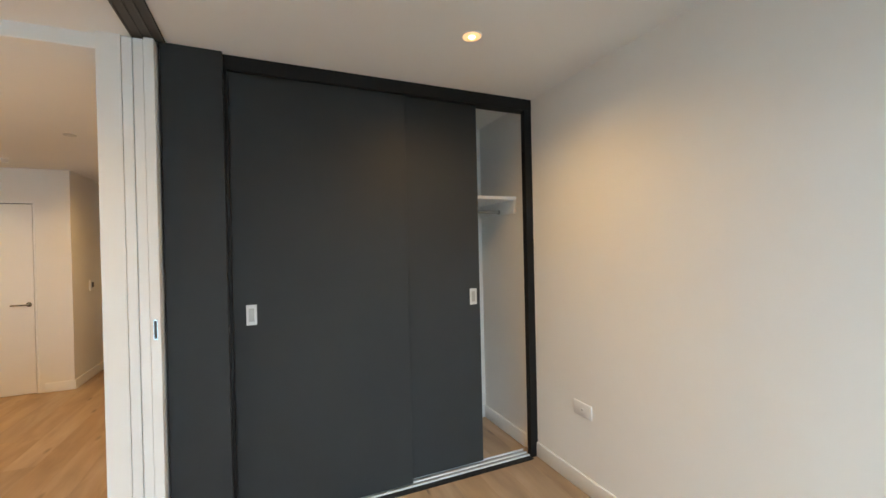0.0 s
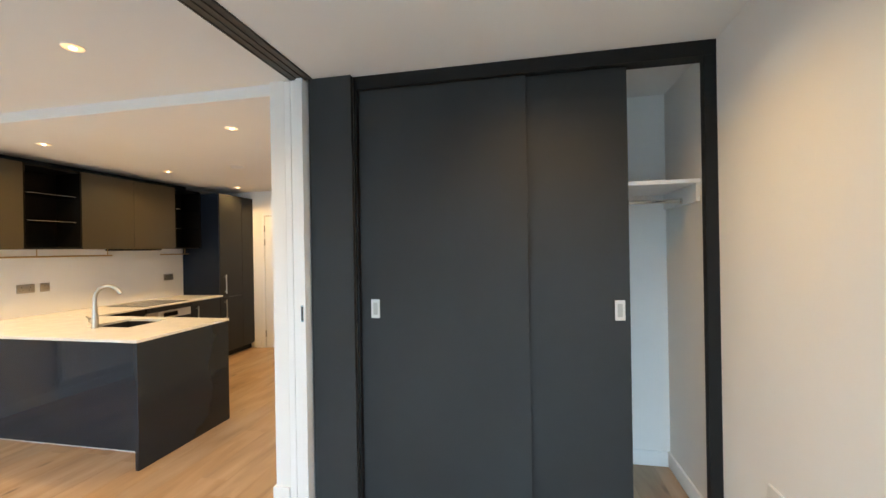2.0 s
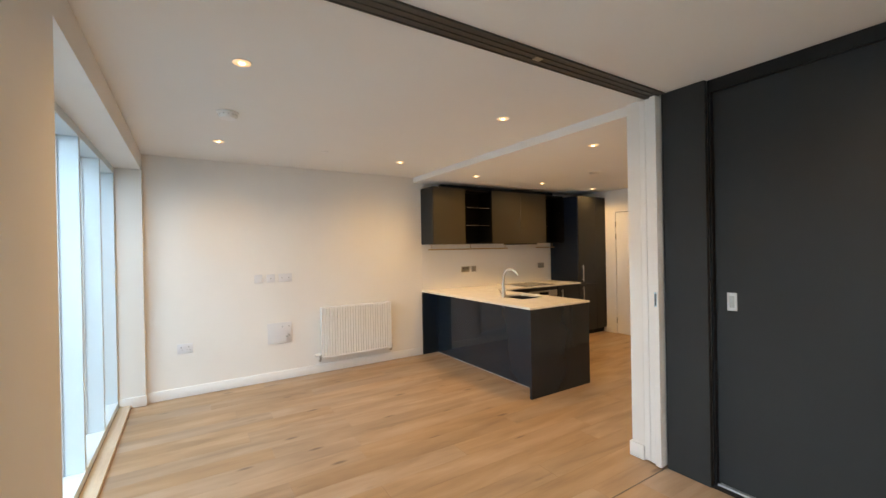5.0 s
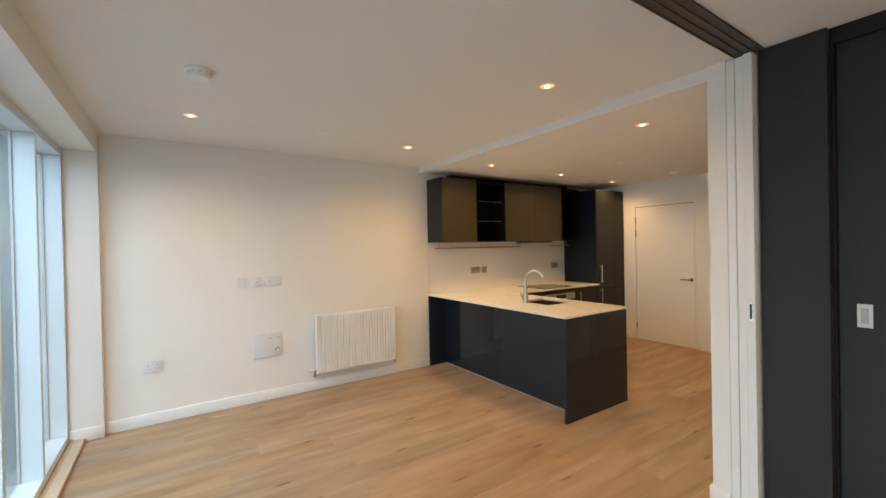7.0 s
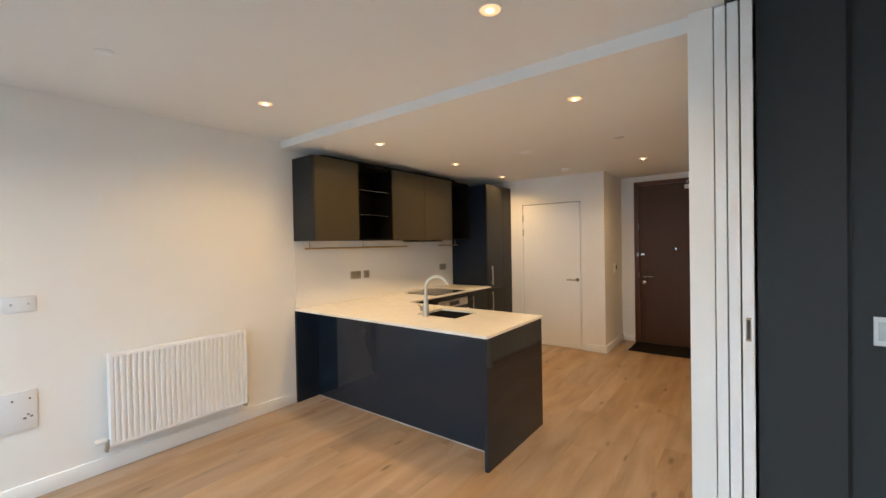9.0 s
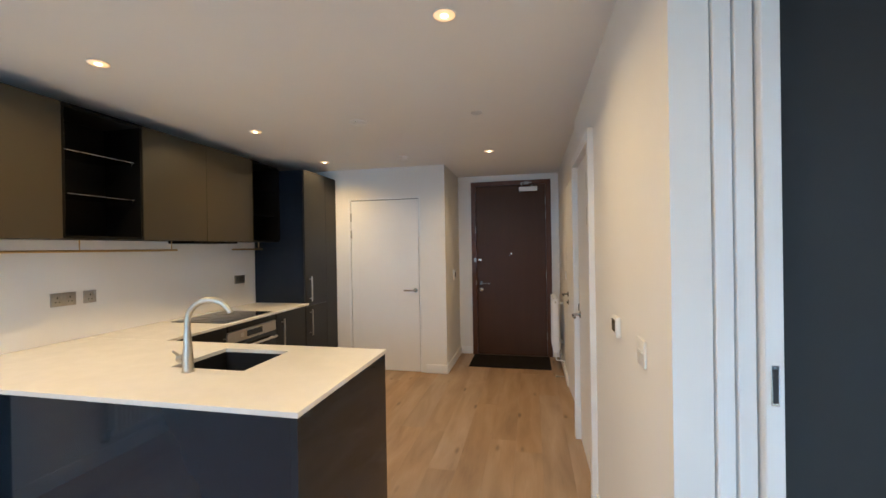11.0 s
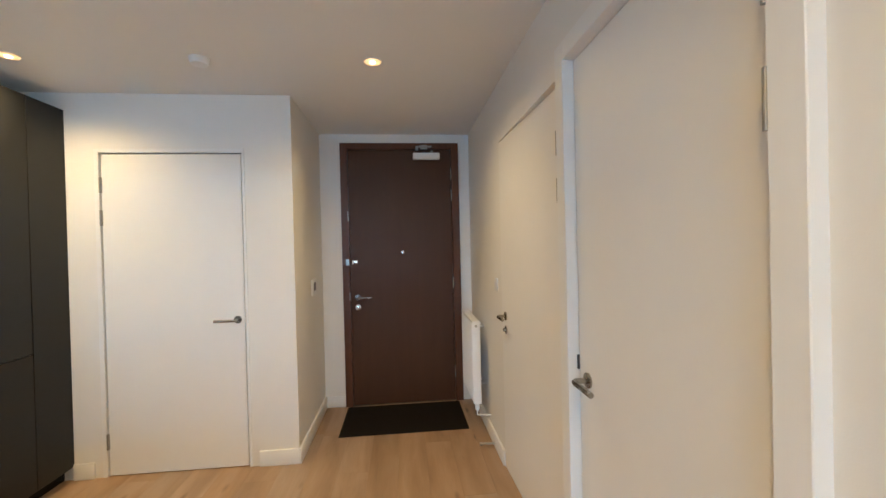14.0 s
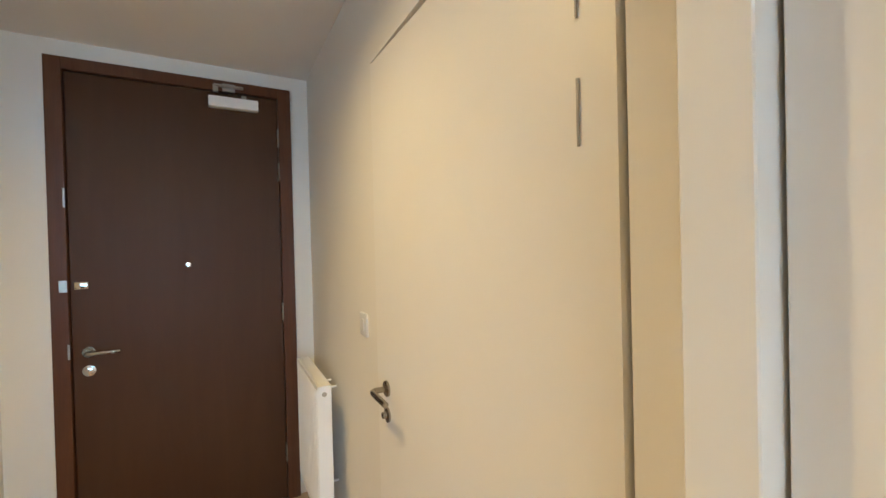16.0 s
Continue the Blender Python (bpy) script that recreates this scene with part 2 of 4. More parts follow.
BLACKGL = material("black_glass", (0.008, 0.008, 0.010), 0.06, vary=0.1, scale=4.0, bump=0.0)
SINKM = material("black_composite", (0.012, 0.012, 0.014), 0.40, vary=0.1, scale=40.0, grain=600, bump=0.05)
PLATE = material("pale_grey_plastic", (0.71, 0.71, 0.725), 0.35, vary=0.01, scale=6.0, bump=0.0)
PLASTIC = material("white_plastic", (0.80, 0.79, 0.77), 0.32, vary=0.01, scale=6.0, bump=0.0)
GREYPL = material("grey_plastic", (0.42, 0.42, 0.41), 0.4, vary=0.03, scale=8.0, bump=0.0)
DARKPL = material("dark_plastic", (0.03, 0.03, 0.032), 0.35, vary=0.05, scale=8.0, bump=0.0)
LCD = material("lcd_glass", (0.10, 0.105, 0.09), 0.12, vary=0.08, scale=30.0, bump=0.0)
ENAMEL = material("white_enamel", (0.87, 0.87, 0.87), 0.30, vary=0.012, scale=5.0, bump=0.0)
MAT = material("coir_mat", (0.018, 0.014, 0.012), 0.95, vary=0.45, scale=90.0, grain=700, bump=0.8, spec=0.1)
# white frame with the cool cast of daylight put into its base colour
UPVC = material("window_frame_daylit", (0.60, 0.69, 0.73), 0.35, vary=0.015, scale=3.0, bump=0.0)
# near-black standing for the shadow line round the store door leaf
GAPSHADE = material("door_gap_shade", (0.05, 0.055, 0.06), 0.6, vary=0.1, scale=20.0, bump=0.0)
SCREED = material("screed", (0.10, 0.085, 0.07), 0.9, vary=0.15, scale=5.0, grain=120, bump=0.2)
OUTWALL = material("outer_render", (0.45, 0.44, 0.42), 0.85, vary=0.08, scale=1.5, grain=60, bump=0.2)
OAK = oak_boards("oak_plank")
SILLW = wood("oak_sill", (0.58, 0.46, 0.33), (0.64, 0.52, 0.39), (0.70, 0.58, 0.45), rough=0.4, along=0, stretch=12.0, scale=7.0)
WENGE = wood("dark_walnut_veneer", (0.070, 0.029, 0.0125), (0.075, 0.0315, 0.0138), (0.081, 0.0345, 0.015), rough=0.42, along=2, stretch=10.0, scale=6.0, spec=0.22, pore=0.05)
MAHOG = wood("red_brown_timber", (0.082, 0.029, 0.012), (0.102, 0.037, 0.016), (0.125, 0.046, 0.020), spec=0.3, rough=0.38, along=2, stretch=16.0, scale=9.0, pore=0.2)

GLASS = bpy.data.materials.new("clear_glass")
GLASS.use_nodes = True
gb = GLASS.node_tree.nodes["Principled BSDF"]
gb.inputs["Transmission Weight"].default_value, gb.inputs["Roughness"].default_value, gb.inputs["IOR"].default_value = 1.0, 0.0, 1.45
gb.inputs["Base Color"].default_value = (0.92, 0.985, 0.985, 1)



def glow(name, color, strength):
    m = bpy.data.materials.new(name)
    m.use_nodes = True
    p = m.node_tree.nodes["Principled BSDF"]
    p.inputs["Emission Color"].default_value, p.inputs["Emission Strength"].default_value = (*color, 1), strength
    return m


GLOW = glow("lamp_glow", (1.0, 0.76, 0.42), 7.0)
# orange emission that imitates the bloom round a lit lens
HALO = glow("lamp_halo_glow", (1.0, 0.52, 0.15), 1.0)


# ---- mesh building ----
def add_box(bm, lo, hi, bevel=0.0015, seg=1):
    got = bmesh.ops.create_cube(bm, size=1.0)["verts"]
    for v in got:
        v.co = Vector([(a + b) / 2 + c * (b - a) for a, b, c in zip(lo, hi, v.co)])
    if bevel and min(b - a for a, b in zip(lo, hi)) > 2.5 * bevel:
        edges = list({e for v in got for e in v.link_edges})
        bmesh.ops.bevel(bm, geom=edges, offset=bevel, segments=seg, affect="EDGES", profile=0.5)


def frame_axes(way):
    way = Vector(way).normalized()
    side = way.cross(Vector((0, 0, 1)) if abs(way.z) < 0.9 else Vector((1, 0, 0))).normalized()
    return way, side, way.cross(side)


def add_tube(bm, points, radius, seg=14, caps=True):
    """A round bar through the points; radius may be one number or one a point."""
    pts = [Vector(p) for p in points]
    radii = radius if isinstance(radius, (list, tuple)) else [radius] * len(pts)
    rings = []
    _, side, _ = frame_axes(pts[1] - pts[0])
    for n, p in enumerate(pts):
        way = (pts[min(n + 1, len(pts) - 1)] - pts[max(n - 1, 0)]).normalized()
        side = (side - way * side.dot(way)).normalized()
        up = way.cross(side)
        rings.append([bm.verts.new(p + radii[n] * (math.cos(2 * math.pi * k / seg) * side + math.sin(2 * math.pi * k / seg) * up)) for k in range(seg)])
    for a, b in zip(rings, rings[1:]):
        for k in range(seg):
            bm.faces.new((a[k], a[(k + 1) % seg], b[(k + 1) % seg], b[k]))
    if caps:
        bm.faces.new(rings[0][::-1])
        bm.faces.new(rings[-1])


def add_lathe(bm, base, axis, profile, seg=28):
    """A turned shape: profile rows of (distance along axis, radius)."""
    way = Vector(axis).normalized()
    add_tube(bm, [Vector(base) + way * h for h, _ in profile], [max(r, 0.0004) for _, r in profile], seg)


def add_prism(bm, outline, axis, lo, hi):
    """Extrudes a 2D outline along x, y or z."""
    def put(p, h):
        return {"x": (h, p[0], p[1]), "y": (p[0], h, p[1]), "z": (p[0], p[1], h)}[axis]
    a = [bm.verts.new(put(p, lo)) for p in outline]
    b = [bm.verts.new(put(p, hi)) for p in outline]
    n = len(outline)
    for k in range(n):
        bm.faces.new((a[k], a[(k + 1) % n], b[(k + 1) % n], b[k]))
    bm.faces.new(a[::-1])
    bm.faces.new(b)


ROOT = {}


def finish(name, bm, mat, parent=None, origin=(0, 0, 0), smooth=True):
    base = ROOT[parent.name] if parent else Vector(origin)
    bmesh.ops.translate(bm, verts=bm.verts, vec=-base)
    bmesh.ops.recalc_face_normals(bm, faces=bm.faces)
    me = bpy.data.meshes.new(name)
    bm.to_mesh(me)
    bm.free()
    me.materials.append(mat)
    if smooth:
        me.shade_smooth()
        me.set_sharp_from_angle(angle=radians(32))
    ob = new(name, me)
    if parent:
        ob.parent = parent
    else:
        ob.location = base
    ROOT[ob.name] = base.copy()
    return ob


def clusters(rows, reach=0.003):
    """Sorts boxes into sets that touch one another."""
    left, sets = list(rows), []
    while left:
        got, todo = [], [left.pop()]
        while todo:
            r = todo.pop()
            got.append(r)
            near = [q for q in left if all(q[k] <= r[k + 3] + reach and r[k] <= q[k + 3] + reach for k in range(3))]
            left = [q for q in left if q not in near]
            todo += near
        sets.append(got)
    return sets


def boxes(name, mat, rows, parent=None, origin=(0, 0, 0), bevel=0.0015, seg=1):
    """Boxes of one material; those that touch make one part, the others parts of their own."""
    if parent and len(rows) > 1:
        sets = clusters(rows)
        if len(sets) > 1:
            return [boxes(name, mat, s, parent, origin, bevel, seg) for s in sets][0]
    bm = bmesh.new()
    for r in rows:
        add_box(bm, r[:3], r[3:], bevel, seg)
    return finish(name, bm, mat, parent, origin, smooth=bevel > 0)


def tubes(name, mat, rows, parent=None, origin=(0, 0, 0), seg=14, apart=False):
    if apart:
        return [tubes(name, mat, [r], parent, origin, seg) for r in rows][0]
    bm = bmesh.new()
    for pts, r in rows:
        add_tube(bm, pts, r, seg)
    return finish(name, bm, mat, parent, origin)


def lathe(name, mat, base, axis, profile, parent=None, origin=(0, 0, 0), seg=28):
    bm = bmesh.new()
    add_lathe(bm, base, axis, profile, seg)
    return finish(name, bm, mat, parent, origin)


def thing(name, at, label="", category="", group="", kind=""):
    ob = new(name)
    ob.location = at
    ob.empty_display_size = 0.05
    ROOT[ob.name] = Vector(at)
    return tagged(ob, label, category, group, kind)


def structure(ob, label="", category=""):
    return tagged(ob, label, category, "", "structure")


# ---- plan ----
WEST, EAST, SOUTH, GLAZE = -3.305, 2.455, -0.48, -0.69
HALL, HALL2, STORE_Y, HALLW, ENT_Y = 0.022, 0.045, 6.100, -1.303, 7.03
Z_LIV, Z_KIT, Z_BED, SOFFIT_Y = 2.525, 2.455, 2.53, 2.63
OUT = -0.95

# ---- walls ----
structure(boxes("wall_west", WALL, [(WEST - 0.15, OUT, -0.1, WEST, 7.3, 2.75)], bevel=0), "warm white painted plaster wall of living room and kitchen", "wall")
structure(boxes("wall_nib", WALL, [(WEST - 0.02, OUT, -0.1, -3.25, -0.475, 2.36)], bevel=0.003), "white plaster return beside the tall window", "wall")
structure(boxes("wall_south", WALL, [
    (WEST, OUT, 2.36, EAST + 0.1, SOUTH, 2.75),
    (-0.15, OUT, -0.1, 0.80, SOUTH, 2.36),
    (2.30, OUT, -0.1, EAST + 0.1, SOUTH, 2.36)], bevel=0), "white plaster pier and head round the windows", "wall")
structure(boxes("wall_bedroom_east", WALL, [(EAST, OUT, -0.1, EAST + 0.15, 3.5, 2.75)], bevel=0), "plain warm white painted bedroom wall", "wall")
structure(boxes("wall_hall", WALL, [
    (HALL, 2.60, -0.1, 0.115, 3.885, 2.75),
    (HALL, 3.885, 2.075, 0.112, 4.70, 2.75),
    (HALL, 4.70, -0.1, 0.112, 4.80, 2.75),
    (HALL2, 4.80, -0.1, 0.15, 4.862, 2.75),
    (HALL2, 4.862, 2.085, 0.15, 5.86, 2.75),
    (HALL2, 5.86, -0.1, 0.15, ENT_Y + 0.2, 2.75)], bevel=0), "warm white painted partition wall with two door openings", "wall")
structure(boxes("wall_store", WALL, [
    (WEST, STORE_Y, -0.1, -2.521, STORE_Y + 0.1, 2.75),
    (-2.521, STORE_Y, 2.101, -1.606, STORE_Y + 0.1, 2.75),
    (-1.606, STORE_Y, -0.1, HALLW, STORE_Y + 0.1, 2.75),
    (HALLW - 0.1, STORE_Y + 0.1, -0.1, HALLW, ENT_Y + 0.2, 2.75)], bevel=0), "warm white painted wall round the store cupboard", "wall")
structure(boxes("wall_entrance", WALL, [
    (HALLW, ENT_Y, -0.1, -1.10, ENT_Y + 0.2, 2.75),
    (-1.10, ENT_Y, 2.36, -0.07, ENT_Y + 0.2, 2.75),
    (-0.07, ENT_Y, -0.1, HALL2, ENT_Y + 0.2, 2.75)], bevel=0), "white painted wall round the entrance door", "wall")
structure(boxes("wall_wardrobe_back", WALL, [(0.31, 3.41, -0.1, EAST, 3.5, 2.75), (0.272, 2.70, -0.1, 0.31, 3.5, 2.75)], bevel=0), "white painted back wall inside the wardrobe", "wall")
structure(boxes("wall_closing", WALL, [
    (0.15, 3.5, -0.1, 1.6, 3.58, 2.75), (1.5, 3.5, -0.1, 1.6, 7.23, 2.75), (0.15, 7.15, -0.1, 1.5, 7.23, 2.75),
    (WEST, 7.2, -0.1, HALLW - 0.1, 7.3, 2.75), (HALLW, 7.24, -0.1, HALL2, 7.34, 2.75)], bevel=0), "plain white closing walls behind the doors", "wall")

# ---- ceilings ----
structure(boxes("ceiling_living", CEIL, [(WEST, SOUTH, Z_LIV, 0.165, SOFFIT_Y, 2.8)], bevel=0), "flat white painted living room ceiling", "ceiling")
structure(boxes("ceiling_kitchen", CEIL, [(WEST, SOFFIT_Y, Z_KIT, HALL2, 7.2, 2.8)], bevel=0.003), "lower white painted kitchen and hall ceiling", "ceiling")
structure(boxes("ceiling_bedroom", CEIL, [(0.275, SOUTH, Z_BED, EAST, 3.42, 2.8), (0.165, SOUTH, 2.55, 0.275, 3.42, 2.8), (0.112, 2.63, 2.535, 0.165, 3.42, 2.8)], bevel=0), "flat white painted bedroom ceiling", "ceiling")
structure(boxes("ceiling_closing", CEIL, [(0.05, 3.42, 2.6, 1.6, 7.3, 2.8), (WEST, 6.27, 2.6, HALLW - 0.1, 7.3, 2.81)], bevel=0), "plain ceiling behind the doors", "ceiling")
# unseen, added to keep sky and sun out above the ceilings
structure(boxes("closing_slab", OUTWALL, [(-3.6, -1.0, 2.82, 2.8, 7.5, 3.0)], bevel=0), "unseen slab that closes the flat from above", "slab")

# ---- downlights ----
def downlight(x, y, z):
    lamp = thing("downlight", (x, y, z), "small round white recessed ceiling spotlight, lit warm", "ceiling light", "recessed ceiling spotlights")
    lathe("trim_ring", PLASTIC, (x, y, z), (0, 0, -1), [(0.0, 0.050), (0.003, 0.050), (0.0045, 0.048), (0.0046, 0.045)], lamp, seg=32)
    # glowing ring added for the halo; the lens is the small core inside
    lathe("halo_ring", HALO, (x, y, z - 0.0044), (0, 0, -1), [(0, 0.045), (0.0008, 0.044), (0.0012, 0.018)], lamp, seg=28)
    lathe("lens", GLOW, (x, y, z - 0.0054), (0, 0, -1), [(0, 0.017), (0.003, 0.016), (0.006, 0.012), (0.0075, 0.006)], lamp, seg=24)
    bulb = new("bulb", bpy.data.lights.new("bulb", "SPOT"))
    bulb.data.energy, bulb.data.color, bulb.data.spot_size, bulb.data.spot_blend, bulb.data.shadow_soft_size = LAMP_WATTS, LAMP_COLOR, radians(158), 1.0, 0.035
    bulb.parent = lamp
    bulb.location = (0, 0, -0.018)
    return lamp


for x, y in ((-0.605, 0.165), (-2.39, 0.155), (-2.45, 2.005), (-0.645, 2.01)):
    downlight(x, y, Z_LIV)
for x, y in ((-0.664, 3.127), (-2.472, 3.122), (-2.505, 4.372), (-2.554, 5.592), (-0.721, 5.576)):
    downlight(x, y, Z_KIT)
downlight(1.661, 2.034, Z_BED)

# ---- window ----
def tall_window(name, x0, x1, mullions):
    w = thing(name, ((x0 + x1) / 2, GLAZE, 0), "floor-to-head white framed window with tall narrow panes", "window", kind="structure")
    rows = [(x0, GLAZE - 0.13, 0.03, x1, GLAZE, 0.085), (x0, GLAZE - 0.13, 2.30, x1, GLAZE, 2.36)]
    posts = [x0 + 0.02] + list(mullions) + [x1 - 0.02]
    for x in posts:
        rows.append((x - 0.02, GLAZE - 0.128, 0.085, x + 0.02, GLAZE - 0.002, 2.30))
    boxes("frame", UPVC, rows, w, bevel=0.003)
    seals, panes = [], []
    for a, b in zip(posts, posts[1:]):
        seals += [(a + 0.02, GLAZE - 0.122, 0.085, a + 0.032, GLAZE - 0.108, 2.30), (b - 0.032, GLAZE - 0.122, 0.085, b - 0.02, GLAZE - 0.108, 2.30)]
        p = boxes("pane", GLASS, [(a + 0.021, GLAZE - 0.118, 0.086, b - 0.021, GLAZE - 0.112, 2.299)], w, bevel=0)
        p.visible_shadow = False
    boxes("gap_strip", GASKET, seals, w, bevel=0)
    return w


tall_window("window_1", -3.25, -0.15, (-2.51, -1.78, -1.05, -0.60))
tall_window("window_2", 0.80, 2.30, (1.55,))
structure(boxes("window_sill", SILLW, [(-3.25, -0.69, 0.0, -0.15, -0.595, 0.03)], bevel=0.004, seg=2), "low pale oak board along the window foot", "sill")
structure(boxes("bedroom_window_sill", SILLW, [(0.80, -0.69, 0.0, 2.30, -0.595, 0.03)], bevel=0.004, seg=2), "low pale oak board along the bedroom window", "sill")

# ---- baseboards ----
BB, BT = 0.103, 0.015


def baseboard(name, runs):
    for x0, y0, x1, y1 in runs:
        structure(boxes(name, TRIM, [(x0, y0, 0, x1, y1, BB)], bevel=0.004, seg=2), "white painted square-edged skirting board", "baseboard")


baseboard("baseboard_west", [(WEST, -0.475, WEST + BT, 2.73)])
baseboard("baseboard_nib", [(-3.25, GLAZE, -3.25 + BT, -0.47)])
baseboard("baseboard_pier", [(-0.165, SOUTH, 0.80, SOUTH + BT)])
baseboard("baseboard_east", [(EAST - BT, SOUTH, EAST, 2.655), (EAST - BT, 2.80, EAST, 3.41)])
baseboard("baseboard_wardrobe", [(0.31, 3.395, EAST - BT, 3.41)])
baseboard("baseboard_wall_end", [(HALL - BT, 2.585, 0.114, 2.60)])
baseboard("baseboard_hall", [(HALL - BT, 2.60, HALL, 3.838), (HALL2 - BT, 5.865, HALL2, ENT_Y)])
baseboard("baseboard_store", [(-2.69, STORE_Y - BT, -2.566, STORE_Y), (-1.556, STORE_Y - BT, HALLW, STORE_Y), (HALLW, STORE_Y - BT, HALLW + BT, ENT_Y)])
baseboard("baseboard_entrance", [(HALLW + BT, ENT_Y - BT, -1.125, ENT_Y)])

# ---- sliding partition ----
track = thing("partition_track", (0.21, 1.05, Z_LIV), "dark bronze three-groove ceiling track for sliding panels", "door track", kind="structure")
boxes("rail", TRACK, [(0.158 + 0.041 * k, SOUTH, 2.518, 0.166 + 0.041 * k, 2.62, 2.549) for k in range(4)] + [(0.158, SOUTH, 2.524, 0.289, 2.62, 2.5495)], track, bevel=0.001)
boxes("roller_clip", STEEL, [(0.205, 1.48, 2.517, 0.24, 1.53, 2.54)], track)
for k, (x0, y0) in enumerate(((0.120, 2.592), (0.165, 2.588), (0.211, 2.565))):
    p = thing("sliding_panel", (x0 + 0.019, 3.0, 0), "white sliding partition panel stacked open at the wall end", "sliding door", "white sliding panels")
    boxes("leaf", DOORW, [(x0, y0, 0.012, x0 + 0.040, y0 + 0.80, 2.515)], p, bevel=0.002)
    if k == 2:
        boxes("edge_pull", CHROME, [(x0 + 0.011, y0 - 0.002, 1.095, x0 + 0.029, y0 + 0.004, 1.192)], p, bevel=0.001)
        boxes("pull_slot", DARKPL, [(x0 + 0.0145, y0 - 0.0028, 1.103, x0 + 0.0255, y0 + 0.003, 1.184)], p, bevel=0)
structure(boxes("threshold_strip", TRACK, [(0.250, SOUTH, -0.01, 0.256, 2.6, 0.0012)], bevel=0), "thin dark joint in the floor under the track", "trim")

# ---- wardrobe ----
ward = thing("wardrobe", (1.36, 2.70, 0), "built-in charcoal wardrobe with sliding doors, one end open", "wardrobe")
boxes("side_panel", CHAR, [(0.262, 2.62, 0.0, 0.530, 2.655, 2.527)], ward)
boxes("frame", CHARDARK, [(0.53, 2.655, 2.452, EAST, 2.684, 2.528), (0.53, 2.684, 2.468, EAST, 2.79, 2.528), (2.396, 2.655, 0.0, EAST - 0.001, 2.70, 2.452), (0.53, 2.655, 0.0, 0.5465, 2.79, 2.468), (0.53, 2.628, 0.0, 2.396, 2.668, 0.010)], ward)
boxes("track", ALU, [(0.545, 2.669, 0.001, 2.395, 2.677, 0.019), (0.545, 2.710, 0.001, 2.395, 2.716, 0.019), (0.545, 2.755, 0.001, 2.395, 2.762, 0.019)], ward, bevel=0.001)
boxes("track_groove", DULL, [(0.545, 2.677, 0.001, 2.395, 2.710, 0.009), (0.545, 2.716, 0.001, 2.395, 2.755, 0.009)], ward, bevel=0)


def wardrobe_door(x0, x1, y, hx):
    d = boxes("door", CHAR, [(x0, y, 0.022, x1, y + 0.022, 2.466)], ward, bevel=0.0015)
    boxes("flush_handle", PALEGREY, [(hx - 0.026, y - 0.004, 1.105, hx - 0.013, y + 0.002, 1.214), (hx + 0.013, y - 0.004, 1.105, hx + 0.026, y + 0.002, 1.214),
                                   (hx - 0.013, y - 0.004, 1.195, hx + 0.013, y + 0.002, 1.214), (hx - 0.013, y - 0.004, 1.105, hx + 0.013, y + 0.002, 1.124)], d, bevel=0.001)
    boxes("handle_dish", DULL, [(hx - 0.013, y - 0.0012, 1.124, hx + 0.013, y + 0.001, 1.195)], d, bevel=0)


wardrobe_door(0.547, 1.525, 2.687, 0.635)
wardrobe_door(1.15, 2.055, 2.735, 2.003)
boxes("shelf", TRIM, [(0.31, 2.86, 1.845, EAST, 3.41, 1.868), (EAST - 0.02, 2.87, 1.745, EAST, 3.40, 1.845), (0.31, 2.87, 1.745, 0.33, 3.40, 1.845)], ward)
bm = bmesh.new()
add_tube(bm, [(0.33, 3.08, 1.77), (EAST - 0.02, 3.08, 1.77)], 0.0125)
add_lathe(bm, (EAST - 0.028, 3.08, 1.77), (1, 0, 0), [(0, 0.02), (0.008, 0.02)])
finish("hanging_rail", bm, CHROME, ward)

# ---- sockets and switches ----
def plate(name, wall, u0, u1, z0, z1, at, mat=PLATE, label="", category="socket", kind="socket", gangs=2, group=""):
    """A wall plate on a plane: wall is '+x', '-x' or '-y', the way it faces; u runs along the wall."""
    axis, sign = wall[1], 1 if wall[0] == "+" else -1

    def place(ua, ub, za, zb, d0, d1):
        da, db = sorted((at + sign * d0, at + sign * d1))
        return (da, ua, za, db, ub, zb) if axis == "x" else (ua, da, za, ub, db, zb)

    mid = ((u0 + u1) / 2, at) if axis == "y" else (at, (u0 + u1) / 2)
    ob = thing(name, (mid[0], mid[1], z0), label, category, group)
    boxes("plate", mat, [place(u0, u1, z0, z1, 0, 0.009)], ob, bevel=0.003, seg=2)
    w = (u1 - u0) / gangs
    for g in range(gangs):
        c, zc = u0 + w * (g + 0.5), (z0 + z1) / 2
        if kind == "socket":
            s = 1 if g == 0 else -1
            boxes("pin_slots", DARKPL if mat is DULL else SLOT, [place(c - 0.0035, c + 0.0035, zc + 0.008, zc + 0.018, 0.006, 0.0093),
                                       place(c - 0.015, c - 0.007, zc - 0.018, zc - 0.013, 0.006, 0.0093),
                                       place(c + 0.007, c + 0.015, zc - 0.018, zc - 0.013, 0.006, 0.0093)], ob, bevel=0)
            boxes("rocker", mat, [place(c - 0.006 + s * 0.026, c + 0.006 + s * 0.026, zc + 0.008, zc + 0.028, 0.006, 0.012)], ob, bevel=0.001)
        elif kind == "switch":
            boxes("rocker", mat, [place(c - w * 0.16, c + w * 0.16, zc - 0.022, zc + 0.022, 0.006, 0.0125)], ob, bevel=0.0015)
        elif kind == "aerial":
            n = {"x": (sign, 0, 0), "y": (0, sign, 0)}[axis]
            p = (at + sign * 0.008, c, zc) if axis == "x" else (c, at + sign * 0.008, zc)
            lathe("jack", GREYPL, p, n, [(0, 0.0075), (0.004, 0.0072), (0.0041, 0.003)], ob, seg=14)
    return ob


